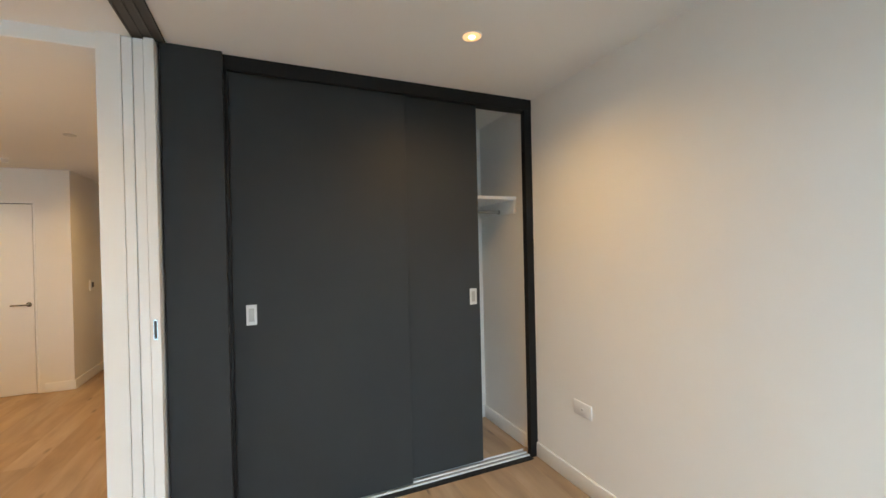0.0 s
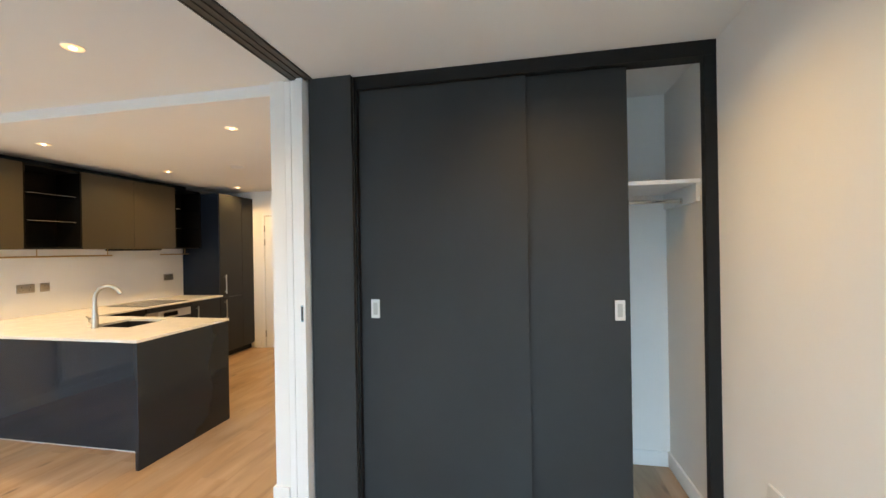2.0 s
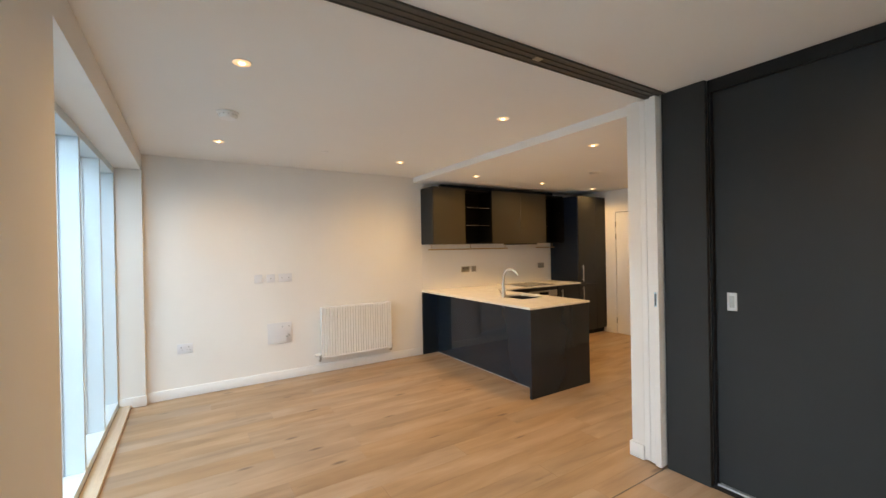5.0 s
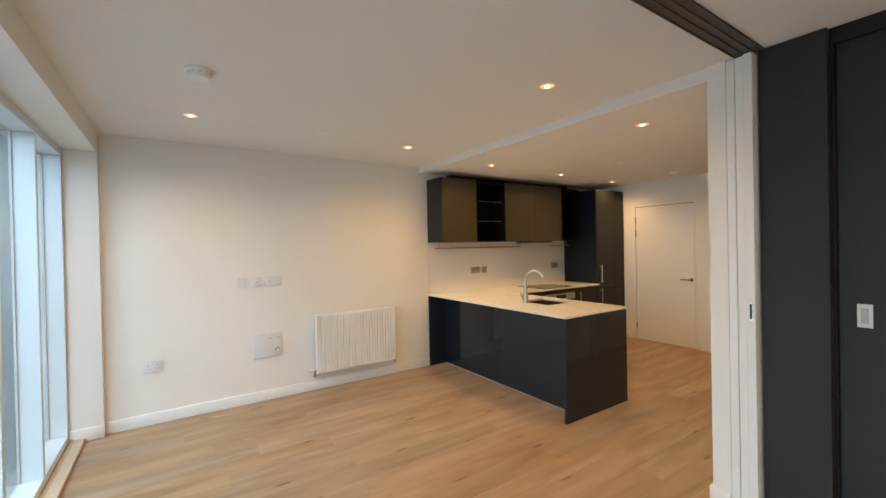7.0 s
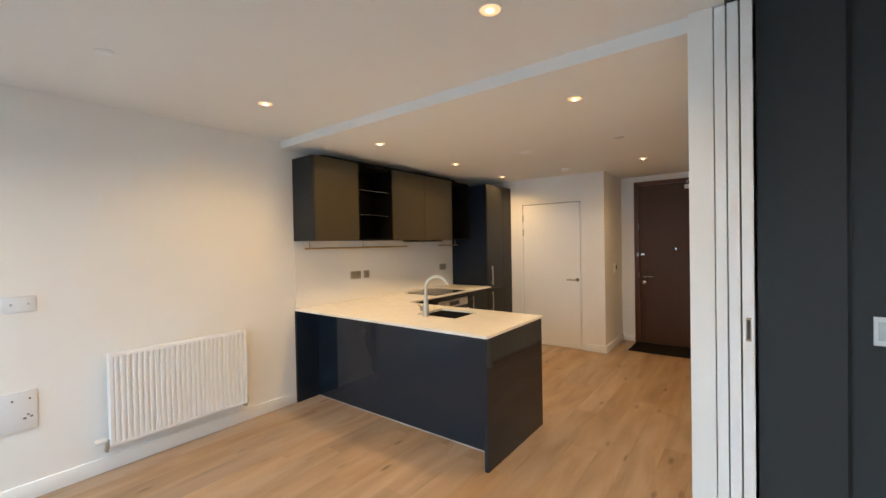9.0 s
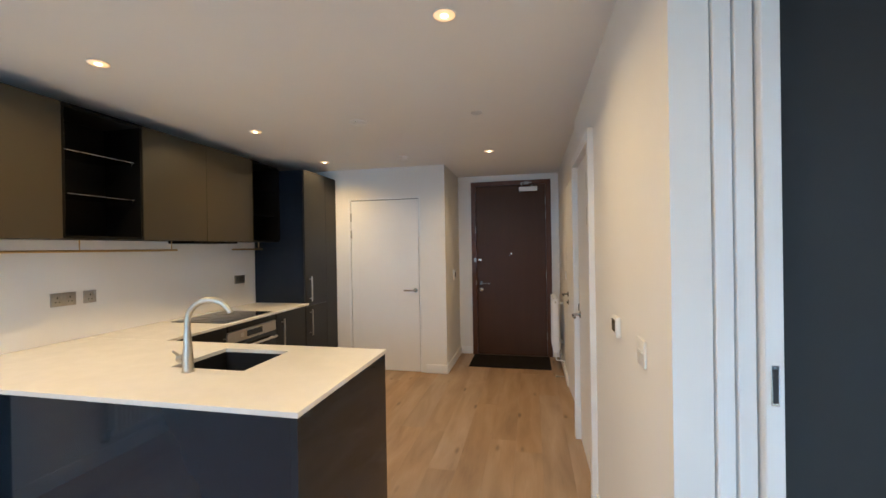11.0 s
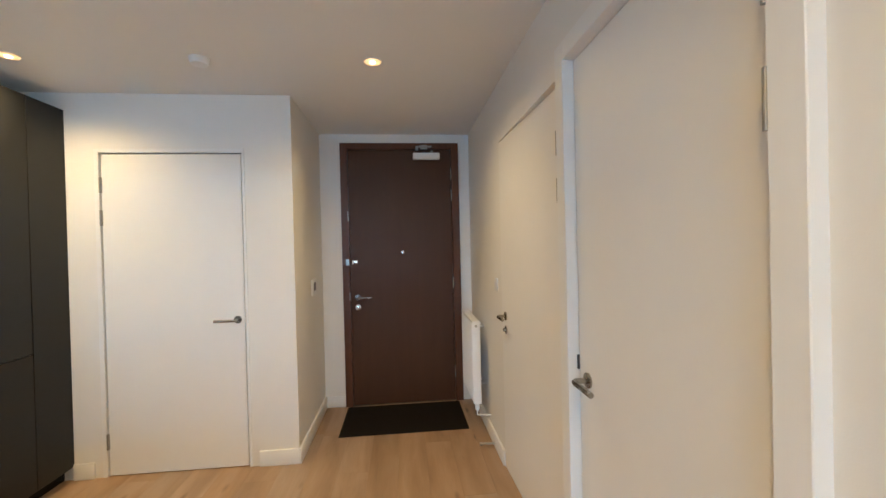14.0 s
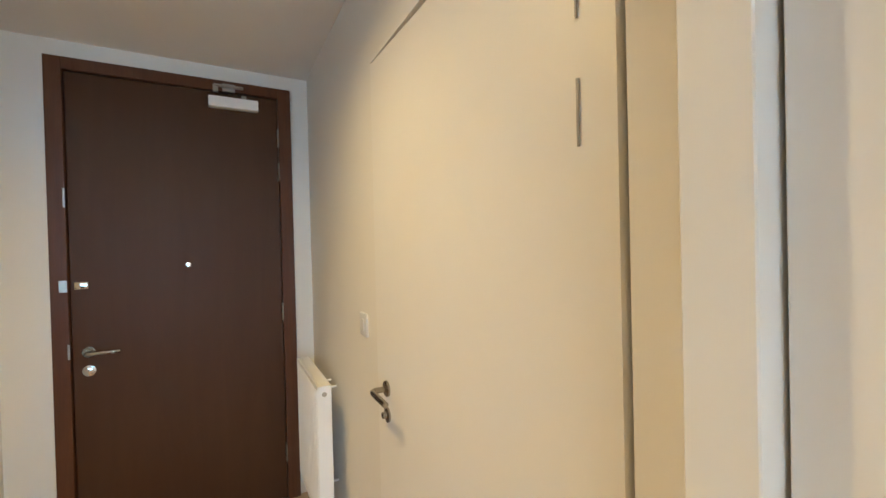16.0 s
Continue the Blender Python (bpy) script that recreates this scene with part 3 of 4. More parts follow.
plate("wall_socket", "-x", 2.12, 2.27, 0.455, 0.540, EAST, mat=PLASTIC, kind="aerial", gangs=1, label="white plastic wall outlet plate on the bedroom wall")
plate("wall_socket", "+x", -0.208, -0.071, 0.458, 0.560, WEST, label="white plastic double wall socket low on the living wall")
plate("television_outlet", "+x", 0.543, 0.628, 1.155, 1.250, WEST, label="white blank square wall plate", category="outlet", kind="none", gangs=1, group="wall plates in a row")
plate("television_outlet", "+x", 0.672, 0.762, 1.155, 1.248, WEST, label="white square aerial outlet plate", category="outlet", kind="aerial", gangs=1, group="wall plates in a row")
plate("wall_socket", "+x", 0.805, 0.952, 1.155, 1.250, WEST, label="white double aerial plate beside the square outlet", kind="aerial", group="wall plates in a row")
for y0, y1, n in ((3.433, 3.580, 2), (3.626, 3.708, 1), (5.056, 5.204, 2)):
    plate("kitchen_socket", "+x", y0, y1, 1.143, 1.229, WEST + 0.006, mat=DULL, label="brushed steel socket on the kitchen splashback", gangs=n, group="steel sockets on the splashback")
plate("light_switch", "-x", 2.832, 2.918, 1.092, 1.179, HALL, mat=PLASTIC, label="white square switch plate with one wide rocker", category="switch", kind="none", gangs=1)
boxes("rocker", PLASTIC, [(HALL - 0.014, 2.848, 1.134, HALL - 0.008, 2.897, 1.141)], bpy.data.objects["light_switch"], bevel=0.001)
plate("light_switch", "-x", 5.955, 6.035, 1.120, 1.205, HALL2, label="white square light switch beside the bathroom door", category="switch", kind="switch", gangs=1)

panel = thing("media_panel", (WEST, 0.805, 0.434), "white metal media plate with keyholes and a socket cluster", "outlet panel")
boxes("plate", PLATE, [(WEST, 0.671, 0.434, WEST + 0.012, 0.940, 0.673)], panel, bevel=0.003, seg=2)
CUTS = ((0.833, 0.623, 0.005, 0.006), (0.908, 0.623, 0.005, 0.006), (0.8835, 0.506, 0.008, 0.006), (0.899, 0.527, 0.006, 0.005), (0.913, 0.513, 0.007, 0.006))
boxes("cut_out", SLOT, [(WEST + 0.008, y - w, z - h, WEST + 0.0124, y + w, z + h) for y, z, w, h in CUTS], panel, bevel=0)

thermo = thing("thermostat", (HALL, 3.232, 1.086), "white wall thermostat with a grey screen", "thermostat")
boxes("case", PLASTIC, [(HALL - 0.020, 3.196, 1.107, HALL, 3.279, 1.189)], thermo, bevel=0.004, seg=2)
boxes("screen", LCD, [(HALL - 0.0212, 3.210, 1.128, HALL - 0.018, 3.274, 1.177)], thermo, bevel=0)

ic = thing("intercom", (HALLW, 6.62, 1.02), "white door-entry panel with a grey screen on the wall", "intercom")
boxes("case", PLASTIC, [(HALLW, 6.56, 1.062, HALLW + 0.018, 6.68, 1.188)], ic, bevel=0.004, seg=2)
boxes("screen", DARKPL, [(HALLW + 0.016, 6.585, 1.10, HALLW + 0.019, 6.655, 1.165)], ic, bevel=0)

# ---- radiators ----
def radiator(u0, u1, z0, z1, face, sign, label, name="radiator", deep=0.065, stand=0.107):
    """A ribbed panel radiator along y; face: the x of its front; sign: the way that it faces."""
    r = thing(name, (face, (u0 + u1) / 2, z0), label, "radiator")
    def bx(a, b, d0, d1, za, zb):
        x0, x1 = sorted((face - sign * d0, face - sign * d1))
        return (x0, a, za, x1, b, zb)
    bm = bmesh.new()
    n = round((u1 - u0 - 0.05) / 0.0333)
    step = (u1 - u0 - 0.05) / n
    outline = [(u0 + 0.002, face - sign * 0.006), (u0 + 0.02, face - sign * 0.006), (u0 + 0.022, face - sign * 0.019)]
    for k in range(n):
        a = u0 + 0.025 + k * step
        outline += [(a, face - sign * 0.019), (a + step * 0.14, face - sign * 0.001), (a + step * 0.52, face - sign * 0.001), (a + step * 0.66, face - sign * 0.019)]
    outline += [(u1 - 0.022, face - sign * 0.019), (u1 - 0.02, face - sign * 0.006), (u1 - 0.002, face - sign * 0.006), (u1 - 0.002, face - sign * 0.026), (u0 + 0.002, face - sign * 0.026)]
    add_prism(bm, [(x, y) for y, x in outline], "z", z0 + 0.02, z1 - 0.022)
    add_box(bm, bx(u0 + 0.01, u1 - 0.01, deep - 0.013, deep - 0.005, z0 + 0.02, z1 - 0.02)[:3], bx(u0 + 0.01, u1 - 0.01, deep - 0.013, deep - 0.005, z0 + 0.02, z1 - 0.02)[3:])
    finish("panel", bm, ENAMEL, r)
    boxes("casing", ENAMEL, [bx(u0, u0 + 0.004, 0.002, deep, z0, z1), bx(u1 - 0.004, u1, 0.002, deep, z0, z1), bx(u0, u1, 0.004, 0.012, z0, z0 + 0.02), bx(u0, u1, 0.004, 0.012, z1 - 0.022, z1)]
          + [bx(u0 + 0.01 + 0.018 * k, u0 + 0.02 + 0.018 * k, 0.01, deep - 0.003, z1 - 0.006, z1) for k in range(int((u1 - u0 - 0.02) / 0.018))] + [bx(u0, u1, 0.010, 0.016, z1 - 0.006, z1), bx(u0, u1, deep - 0.007, deep, z1 - 0.006, z1)], r, bevel=0.001)
    wallx = face - sign * stand
    tubes("bracket", ENAMEL, [([(face - sign * (deep - 0.01), u, z), (wallx, u, z)], 0.006) for u in (u0 * 0.6 + u1 * 0.4, u0 * 0.4 + u1 * 0.6) for z in (z0 + 0.08, z1 - 0.08)], r, apart=True)
    return r


rad = radiator(1.275, 2.203, 0.192, 0.815, -3.20, 1, "white ribbed panel radiator below the wall plates", "radiator")
for y in (1.262, 2.218):
    bm = bmesh.new()
    add_tube(bm, [(-3.245, y + (0.03 if y < 2 else -0.03), 0.225), (-3.245, y, 0.225)], 0.009)
    add_lathe(bm, (-3.245, y, 0.17), (0, 0, 1), [(0, 0.011), (0.01, 0.013), (0.05, 0.013), (0.065, 0.009)])
    add_tube(bm, [(-3.245, y, 0.18), (-3.245, y, 0.155), (-3.30, y, 0.150)], 0.0075)
    finish("valve", bm, STEEL, rad)
bm = bmesh.new()
add_lathe(bm, (-3.245, 1.262, 0.235), (0, -1, 0), [(0.0, 0.012), (0.012, 0.018), (0.06, 0.017), (0.066, 0.012)])
finish("thermostatic_head", bm, PLASTIC, rad)
hrad = radiator(6.27, 6.80, 0.25, 0.865, -0.088, -1, "slim white panel radiator beside the entrance door", "radiator", 0.062, 0.134)
bm = bmesh.new()
add_tube(bm, [(-0.055, 6.30, 0.25), (-0.055, 6.30, 0.16), (0.046, 6.30, 0.15)], 0.0075)
add_lathe(bm, (-0.055, 6.30, 0.25), (0, 0, -1), [(0, 0.012), (0.012, 0.018), (0.05, 0.017), (0.055, 0.010)])
finish("valve", bm, PLASTIC, hrad)
lathe("vent_plug", STEEL, (-0.056, 6.271, 0.83), (0, -1, 0), [(0, 0.010), (0.004, 0.010), (0.006, 0.006)], hrad, seg=14)

# ---- ceiling fittings ----
def ceiling_disc(name, x, y, z, profile, mat, label, category):
    ob = thing(name, (x, y, z), label, category)
    lathe("body", mat, (x, y, z), (0, 0, -1), profile, ob, seg=36)
    return ob


sm = ceiling_disc("smoke_detector", -1.51, 0.165, Z_LIV, [(0, 0.072), (0.012, 0.072), (0.015, 0.062), (0.032, 0.060), (0.046, 0.052), (0.048, 0.02)], PLASTIC, "round white smoke detector on the living ceiling", "detector")
boxes("vents", PALEGREY, [(-1.51 + 0.0575 * math.cos(a) - 0.005, 0.165 + 0.0575 * math.sin(a) - 0.005, Z_LIV - 0.028, -1.51 + 0.0575 * math.cos(a) + 0.005, 0.165 + 0.0575 * math.sin(a) + 0.005, Z_LIV - 0.019) for a in [k * math.pi / 6 for k in range(12)]], sm, bevel=0)
ceiling_disc("sprinkler_cap", -2.35, 1.10, Z_LIV, [(0, 0.040), (0.004, 0.040), (0.006, 0.036)], PLASTIC, "flat round white sprinkler cover plate", "sprinkler")
ceiling_disc("sprinkler_cap", -0.694, 4.387, Z_KIT, [(0, 0.042), (0.004, 0.042), (0.006, 0.038)], PALEGREY, "flat round pale grey sprinkler cover plate", "sprinkler")
vent = ceiling_disc("ceiling_vent", -1.60, 4.373, Z_KIT, [(0, 0.075), (0.004, 0.075), (0.010, 0.066), (0.010, 0.056), (0.006, 0.054)], PLASTIC, "round white extract vent with a domed centre", "vent")
lathe("centre_disc", PLASTIC, (-1.60, 4.373, Z_KIT - 0.004), (0, 0, -1), [(0, 0.046), (0.010, 0.051), (0.016, 0.044), (0.018, 0.01)], vent, seg=30)
ceiling_disc("smoke_detector", -1.63, 5.585, Z_KIT, [(0, 0.050), (0.008, 0.050), (0.014, 0.046), (0.032, 0.042), (0.036, 0.02)], PLASTIC, "round white smoke detector in the hall", "detector")

# ---- kitchen ----
FRONT, WTOP = -2.69, 0.91
pen = thing("peninsula", (-2.2, 3.2, 0), "dark navy lacquered breakfast peninsula with white stone top", "kitchen island")
boxes("end_panel", KITCH, [(-1.172, 2.752, 0.0, -1.142, 3.635, WTOP - 0.022)], pen)
boxes("back_panel", KITCH, [(WEST + 0.03, 2.975, 0.0, -1.172, 2.995, WTOP - 0.022)], pen)
boxes("floor_strip", GREYPL, [(WEST + 0.03, 2.969, 0.0, -1.172, 2.975, 0.007)], pen, bevel=0.001)
boxes("wall_panel", KITCH, [(WEST + 0.001, 2.735, 0.0, WEST + 0.03, 2.995, WTOP - 0.022)], pen)
boxes("body", KIN, [(-2.60, 3.0, 0.08, -1.175, 3.60, WTOP - 0.20), (-2.60, 3.05, 0.0, -1.175, 3.55, 0.08)], pen)
for k in range(2):
    d = boxes("door", KDARK, [(-2.60 + 0.715 * k, 3.602, 0.09, -1.89 + 0.715 * k, 3.622, WTOP - 0.03)], pen)
SX0, SX1, SY0, SY1 = -2.09, -1.672, 3.145, 3.52
bm = bmesh.new()
T0 = WTOP - 0.02
for r in ((WEST + 0.001, 2.745, SX0, 3.64), (SX1, 2.745, -1.135, 3.64), (SX0, 2.745, SX1, SY0), (SX0, SY1, SX1, 3.64)):
    add_box(bm, (r[0], r[1], T0), (r[2], r[3], WTOP), 0)
bmesh.ops.remove_doubles(bm, verts=bm.verts, dist=0.0002)
finish("worktop", bm, QUARTZ, pen, smooth=False)
sink = thing("sink", (-1.88, 3.33, 0.70), "black undermounted sink bowl in white stone top", "sink")
boxes("bowl", SINKM, [(SX0 - 0.01, SY0 - 0.01, 0.70, SX1 + 0.01, SY1 + 0.01, 0.71), (SX0 - 0.012, SY0 - 0.012, 0.71, SX0 + 0.002, SY1 + 0.012, T0 - 0.0005), (SX1 - 0.002, SY0 - 0.012, 0.71, SX1 + 0.012, SY1 + 0.012, T0 - 0.0005),
                      (SX0, SY0 - 0.012, 0.71, SX1, SY0 + 0.002, T0 - 0.0005), (SX0, SY1 - 0.002, 0.71, SX1, SY1 + 0.012, T0 - 0.0005)], sink, bevel=0.002)
lathe("waste", STEEL, (-1.88, 3.33, 0.71), (0, 0, 1), [(0, 0.045), (0.003, 0.045), (0.004, 0.036), (0.002, 0.03)], sink)
tap = thing("mixer_tap", (-1.935, 3.095, WTOP), "brushed steel swan-neck kitchen mixer tap", "tap")
TX, TY = -1.935, 3.095
bm = bmesh.new()
add_lathe(bm, (TX, TY, WTOP), (0, 0, 1), [(0, 0.030), (0.004, 0.030), (0.006, 0.026), (0.06, 0.0245), (0.10, 0.0215), (0.16, 0.0175), (0.20, 0.0155)])
ux, uy = 0.96, 0.28
arc = [(TX, TY, WTOP + 0.19), (TX, TY, WTOP + 0.235)]
arc += [(TX + ux * 0.104 * (1 - math.cos(a)), TY + uy * 0.104 * (1 - math.cos(a)), WTOP + 0.235 + 0.105 * math.sin(a)) for a in [math.pi * k / 16 for k in range(1, 15)]]
add_tube(bm, arc, [0.0145] * (len(arc) - 2) + [0.014, 0.0135], 18)
finish("spout", bm, STEEL, tap)
bm = bmesh.new()
add_tube(bm, [(TX - 0.018, TY, WTOP + 0.058), (TX - 0.058, TY + 0.01, WTOP + 0.058)], 0.019, 18)
add_tube(bm, [(TX - 0.052, TY + 0.008, WTOP + 0.066), (TX - 0.068, TY - 0.02, WTOP + 0.10)], [0.0075, 0.0055], 10)
finish("lever", bm, STEEL, tap)


def bar_handle(name, parent, x, y, z0, z1):
    tubes(name, STEEL, [([(x + 0.034, y, z0), (x + 0.034, y, z1)], 0.0078), ([(x, y, z0 + 0.03), (x + 0.034, y, z0 + 0.03)], 0.005), ([(x, y, z1 - 0.03), (x + 0.034, y, z1 - 0.03)], 0.005)], parent, seg=12)


base = thing("base_cabinet", (-3.0, 4.5, 0), "charcoal base cabinets under a white stone worktop", "kitchen cabinet")
boxes("worktop", QUARTZ, [(WEST + 0.001, 3.641, T0, -2.645, 5.378, WTOP)], base, bevel=0.0015)
boxes("body", KIN, [(WEST + 0.005, 3.64, 0.08, FRONT - 0.022, 4.235, T0 - 0.001), (WEST + 0.005, 4.86, 0.08, FRONT - 0.022, 5.375, T0 - 0.001), (WEST + 0.005, 3.64, 0.0, FRONT - 0.06, 5.375, 0.08)], base)
for y0, y1, hy in ((3.645, 4.232, 4.195), (4.868, 5.375, 4.948)):
    d = boxes("door", KDARK, [(FRONT - 0.02, y0 + 0.002, 0.085, FRONT, y1 - 0.002, T0 - 0.012)], base)
    if hy:
        bar_handle("handle", d, FRONT, hy, 0.53, 0.82)
oven = thing("oven", (-2.95, 4.55, 0.08), "built-in oven with black glass door and steel fascia", "oven")
boxes("body", KIN, [(WEST + 0.02, 4.24, 0.085, FRONT - 0.02, 4.86, T0 - 0.001)], oven)
boxes("fascia", STEEL, [(FRONT - 0.02, 4.243, 0.735, FRONT + 0.002, 4.858, 0.825)], oven)
boxes("display", BLACKGL, [(FRONT, 4.46, 0.755, FRONT + 0.0035, 4.66, 0.805)], oven, bevel=0)
boxes("glass_door", BLACKGL, [(FRONT - 0.02, 4.243, 0.25, FRONT + 0.004, 4.858, 0.728)], oven)
boxes("drawer_front", KDARK, [(FRONT - 0.02, 4.243, 0.085, FRONT, 4.858, 0.245), (FRONT - 0.02, 4.243, 0.83, FRONT, 4.858, T0 - 0.012)], oven)
tubes("handle", STEEL, [([(FRONT + 0.045, 4.29, 0.685), (FRONT + 0.045, 4.81, 0.685)], 0.010), ([(FRONT, 4.33, 0.685), (FRONT + 0.045, 4.33, 0.685)], 0.007), ([(FRONT, 4.77, 0.685), (FRONT + 0.045, 4.77, 0.685)], 0.007)], oven)
boxes("touch_plate", PALEGREY, [(FRONT, 4.385, 0.762, FRONT + 0.003, 4.425, 0.800)], oven, bevel=0.0008)
boxes("trim_strip", DARKPL, [(FRONT - 0.018, 4.243, 0.7285, FRONT + 0.001, 4.858, 0.7345)], oven, bevel=0)
hob = thing("hob", (-2.94, 4.5, WTOP), "flat black glass hob set on the white worktop", "hob")
boxes("glass", BLACKGL, [(-3.19, 4.205, WTOP, -2.685, 4.795, WTOP + 0.005)], hob, bevel=0.0015)
for x, y, r in ((-3.06, 4.35, 0.08), (-3.06, 4.65, 0.095), (-2.82, 4.35, 0.095), (-2.82, 4.65, 0.08)):
    pts = [(x + r * math.cos(a), y + r * math.sin(a), WTOP + 0.0052) for a in [2 * math.pi * k / 32 for k in range(33)]]
    bm = bmesh.new()
    add_tube(bm, pts, 0.0005, 4, caps=False)
    finish("cooking_zone", bm, SINKM, hob)

tall = thing("tall_cabinet", (-3.0, 5.75, 0), "full-height charcoal kitchen cabinet with steel bar handles", "kitchen cabinet")
boxes("body", KSIDE, [(WEST + 0.004, 5.38, 0.0, FRONT - 0.02, 5.40, 2.345), (WEST + 0.004, 5.40, 0.08, FRONT - 0.022, 6.10, 2.345), (WEST + 0.004, 5.40, 0.0, FRONT - 0.06, 6.16, 0.08), (WEST + 0.004, 6.10, 0.08, FRONT - 0.005, 6.160, 2.345)], tall)
for z0, z1, a, b in ((0.085, 0.866, 0.55, 0.83), (0.870, 2.345, 0.92, 1.19)):
    d = boxes("door", KDARK, [(FRONT - 0.02, 5.382, z0, FRONT, 5.838, z1)], tall)
    bar_handle("handle", d, FRONT, 5.462, a, b)

boxes("filler_panel", KDARK, [(FRONT - 0.02, 5.842, 0.085, FRONT, 6.10, 2.345)], tall)

WUF, WZ0, WZ1 = -2.98, 1.572, 2.37
wu = thing("wall_cabinet", (-3.15, 4.0, WZ0), "run of dark charcoal wall cabinets with open shelf niches", "kitchen cabinet")
boxes("end_panel", CHAR, [(WEST + 0.001, 2.745, WZ0, WUF, 2.768, WZ1)], wu)
boxes("carcass", KIN, [
    (WEST + 0.001, 2.768, WZ1 - 0.018, WUF - 0.02, 5.378, WZ1), (WEST + 0.001, 2.768, WZ0, WUF - 0.02, 5.378, WZ0 + 0.018), (WEST + 0.001, 2.768, WZ0 + 0.018, WEST + 0.012, 5.378, WZ1 - 0.018)]
    + [(WEST + 0.012, y - 0.009, WZ0 + 0.018, WUF - 0.002, y + 0.009, WZ1 - 0.018) for y in (3.305, 3.79, 4.37, 4.95, 5.368)], wu)
for y0, y1 in ((2.770, 3.296), (3.800, 4.369), (4.372, 4.941)):
    boxes("door", KMATT, [(WUF - 0.02, y0, WZ0 - 0.004, WUF, y1, WZ1)], wu)
for y0, y1 in ((3.314, 3.781), (4.959, 5.359)):
    for z in (1.84, 2.10):
        g = boxes("glass_shelf", GLASS, [(WEST + 0.013, y0 + 0.001, z, WUF - 0.034, y1 - 0.001, z + 0.006)], wu, bevel=0.001)
        # polished strip added to imitate light caught along the glass edge
        boxes("shelf_edge_glint", CHROME, [(WUF - 0.034, y0 + 0.03, z + 0.001, WUF - 0.030, y1 - 0.001, z + 0.0055)], wu, bevel=0.001)
        lathe("shelf_pin", CHROME, (WUF - 0.06, y1 - 0.011, z - 0.006), (0, 1, 0), [(0, 0.008), (0.012, 0.008)], wu, seg=12)
        lathe("shelf_pin", CHROME, (WUF - 0.06, y0 - 0.001, z - 0.006), (0, 1, 0), [(0, 0.008), (0.012, 0.008)], wu, seg=12)
# dark box at the back of the gap imitates the shadow over the cabinets
boxes("top_gap_shade", KITCH, [(WEST + 0.001, 3.05, WZ1, WEST + 0.08, 5.378, Z_KIT - 0.002)], wu)
boxes("extractor", KIN, [(WEST + 0.05, 4.25, WZ0 - 0.022, WUF - 0.02, 4.75, WZ0 - 0.001)], wu)
structure(boxes("splashback", SPLASH, [(WEST, 2.745, WTOP + 0.001, WEST + 0.006, 5.378, WZ0 - 0.001)], bevel=0.001), "pale stone upstand behind the worktop", "splashback")
for y0, y1 in ((2.80, 4.28), (4.92, 5.372)):
    rl = thing("utensil_rail", (-3.2, (y0 + y1) / 2, 1.497), "thin bronze rail under the wall cabinets", "rail", "rails under the cabinets")
    tubes("bar", BRASS, [([(-3.20, y0, 1.497), (-3.20, y1, 1.497)], 0.0085)], rl)
    tubes("bracket", BRASS, [([(-3.20, y, 1.497), (-3.20, y, WZ0 - 0.001)], 0.004) for y in ((y0 + 0.05, (y0 + y1) / 2, y1 - 0.05) if y1 - y0 > 1 else (y1 - 0.06,))], rl, seg=8, apart=True)

# ---- doors ----
def lever(parent, base, out, along, name="handle"):
    """Lever on a round rose: base on the leaf, out: away from it, along: the way that the lever points."""
    o, a, b = Vector(out), Vector(along), Vector(base)
    bm = bmesh.new()
    add_lathe(bm, b, o, [(0, 0.026), (0.006, 0.026), (0.008, 0.024)], 28)
    p = [b + o * 0.006, b + o * 0.045, b + o * 0.052 + a * 0.006, b + o * 0.055 + a * 0.02, b + o * 0.055 + a * 0.13]
    add_tube(bm, p, 0.0095, 14)
    finish(name, bm, LEVER, parent)


def butt(parent, rows):
    boxes("hinge", DULL, rows, parent, bevel=0.001)


d = thing("store_door", (-2.052, STORE_Y, 0), "plain white flush cupboard door, closed", "door", kind="structure")
boxes("leaf", DOORW, [(-2.486, STORE_Y + 0.006, 0.006, -1.631, STORE_Y + 0.046, 2.068)], d)
boxes("frame", TRIM, [(-2.521, STORE_Y - 0.004, 0.0, -2.493, STORE_Y + 0.09, 2.101), (-1.623, STORE_Y - 0.004, 0.0, -1.606, STORE_Y + 0.09, 2.101), (-2.493, STORE_Y - 0.004, 2.076, -1.623, STORE_Y + 0.09, 2.101)], d)
# dark strips set in the leaf's gap imitate its shadow line
boxes("gap_strip", GAPSHADE, [(-2.493, STORE_Y + 0.03, 0, -2.486, STORE_Y + 0.07, 2.076), (-1.631, STORE_Y + 0.02, 0, -1.623, STORE_Y + 0.07, 2.076), (-2.486, STORE_Y + 0.02, 2.0685, -1.631, STORE_Y + 0.07, 2.076)], d, bevel=0)
butt(d, [(-2.495, STORE_Y - 0.007, z - 0.05, -2.482, STORE_Y + 0.008, z + 0.05) for z in (1.87, 1.66, 0.225)])
lever(d, (-1.676, STORE_Y + 0.012, 0.977), (0, -1, 0), (-1, 0, 0))

d = thing("entrance_door", (-0.59, ENT_Y, 0), "dark walnut veneered entrance door in reddish timber frame, closed", "door", kind="structure")
EF = ENT_Y - 0.025
boxes("frame", MAHOG, [(-1.122, EF, 0.0, -1.058, ENT_Y + 0.12, 2.372), (-0.122, EF, 0.0, -0.055, ENT_Y + 0.12, 2.372), (-1.058, EF, 2.315, -0.122, ENT_Y + 0.12, 2.372)], d, bevel=0.002)
boxes("leaf", WENGE, [(-1.055, EF + 0.022, 0.008, -0.125, EF + 0.076, 2.312)], d, bevel=0.002)
DF = EF + 0.022
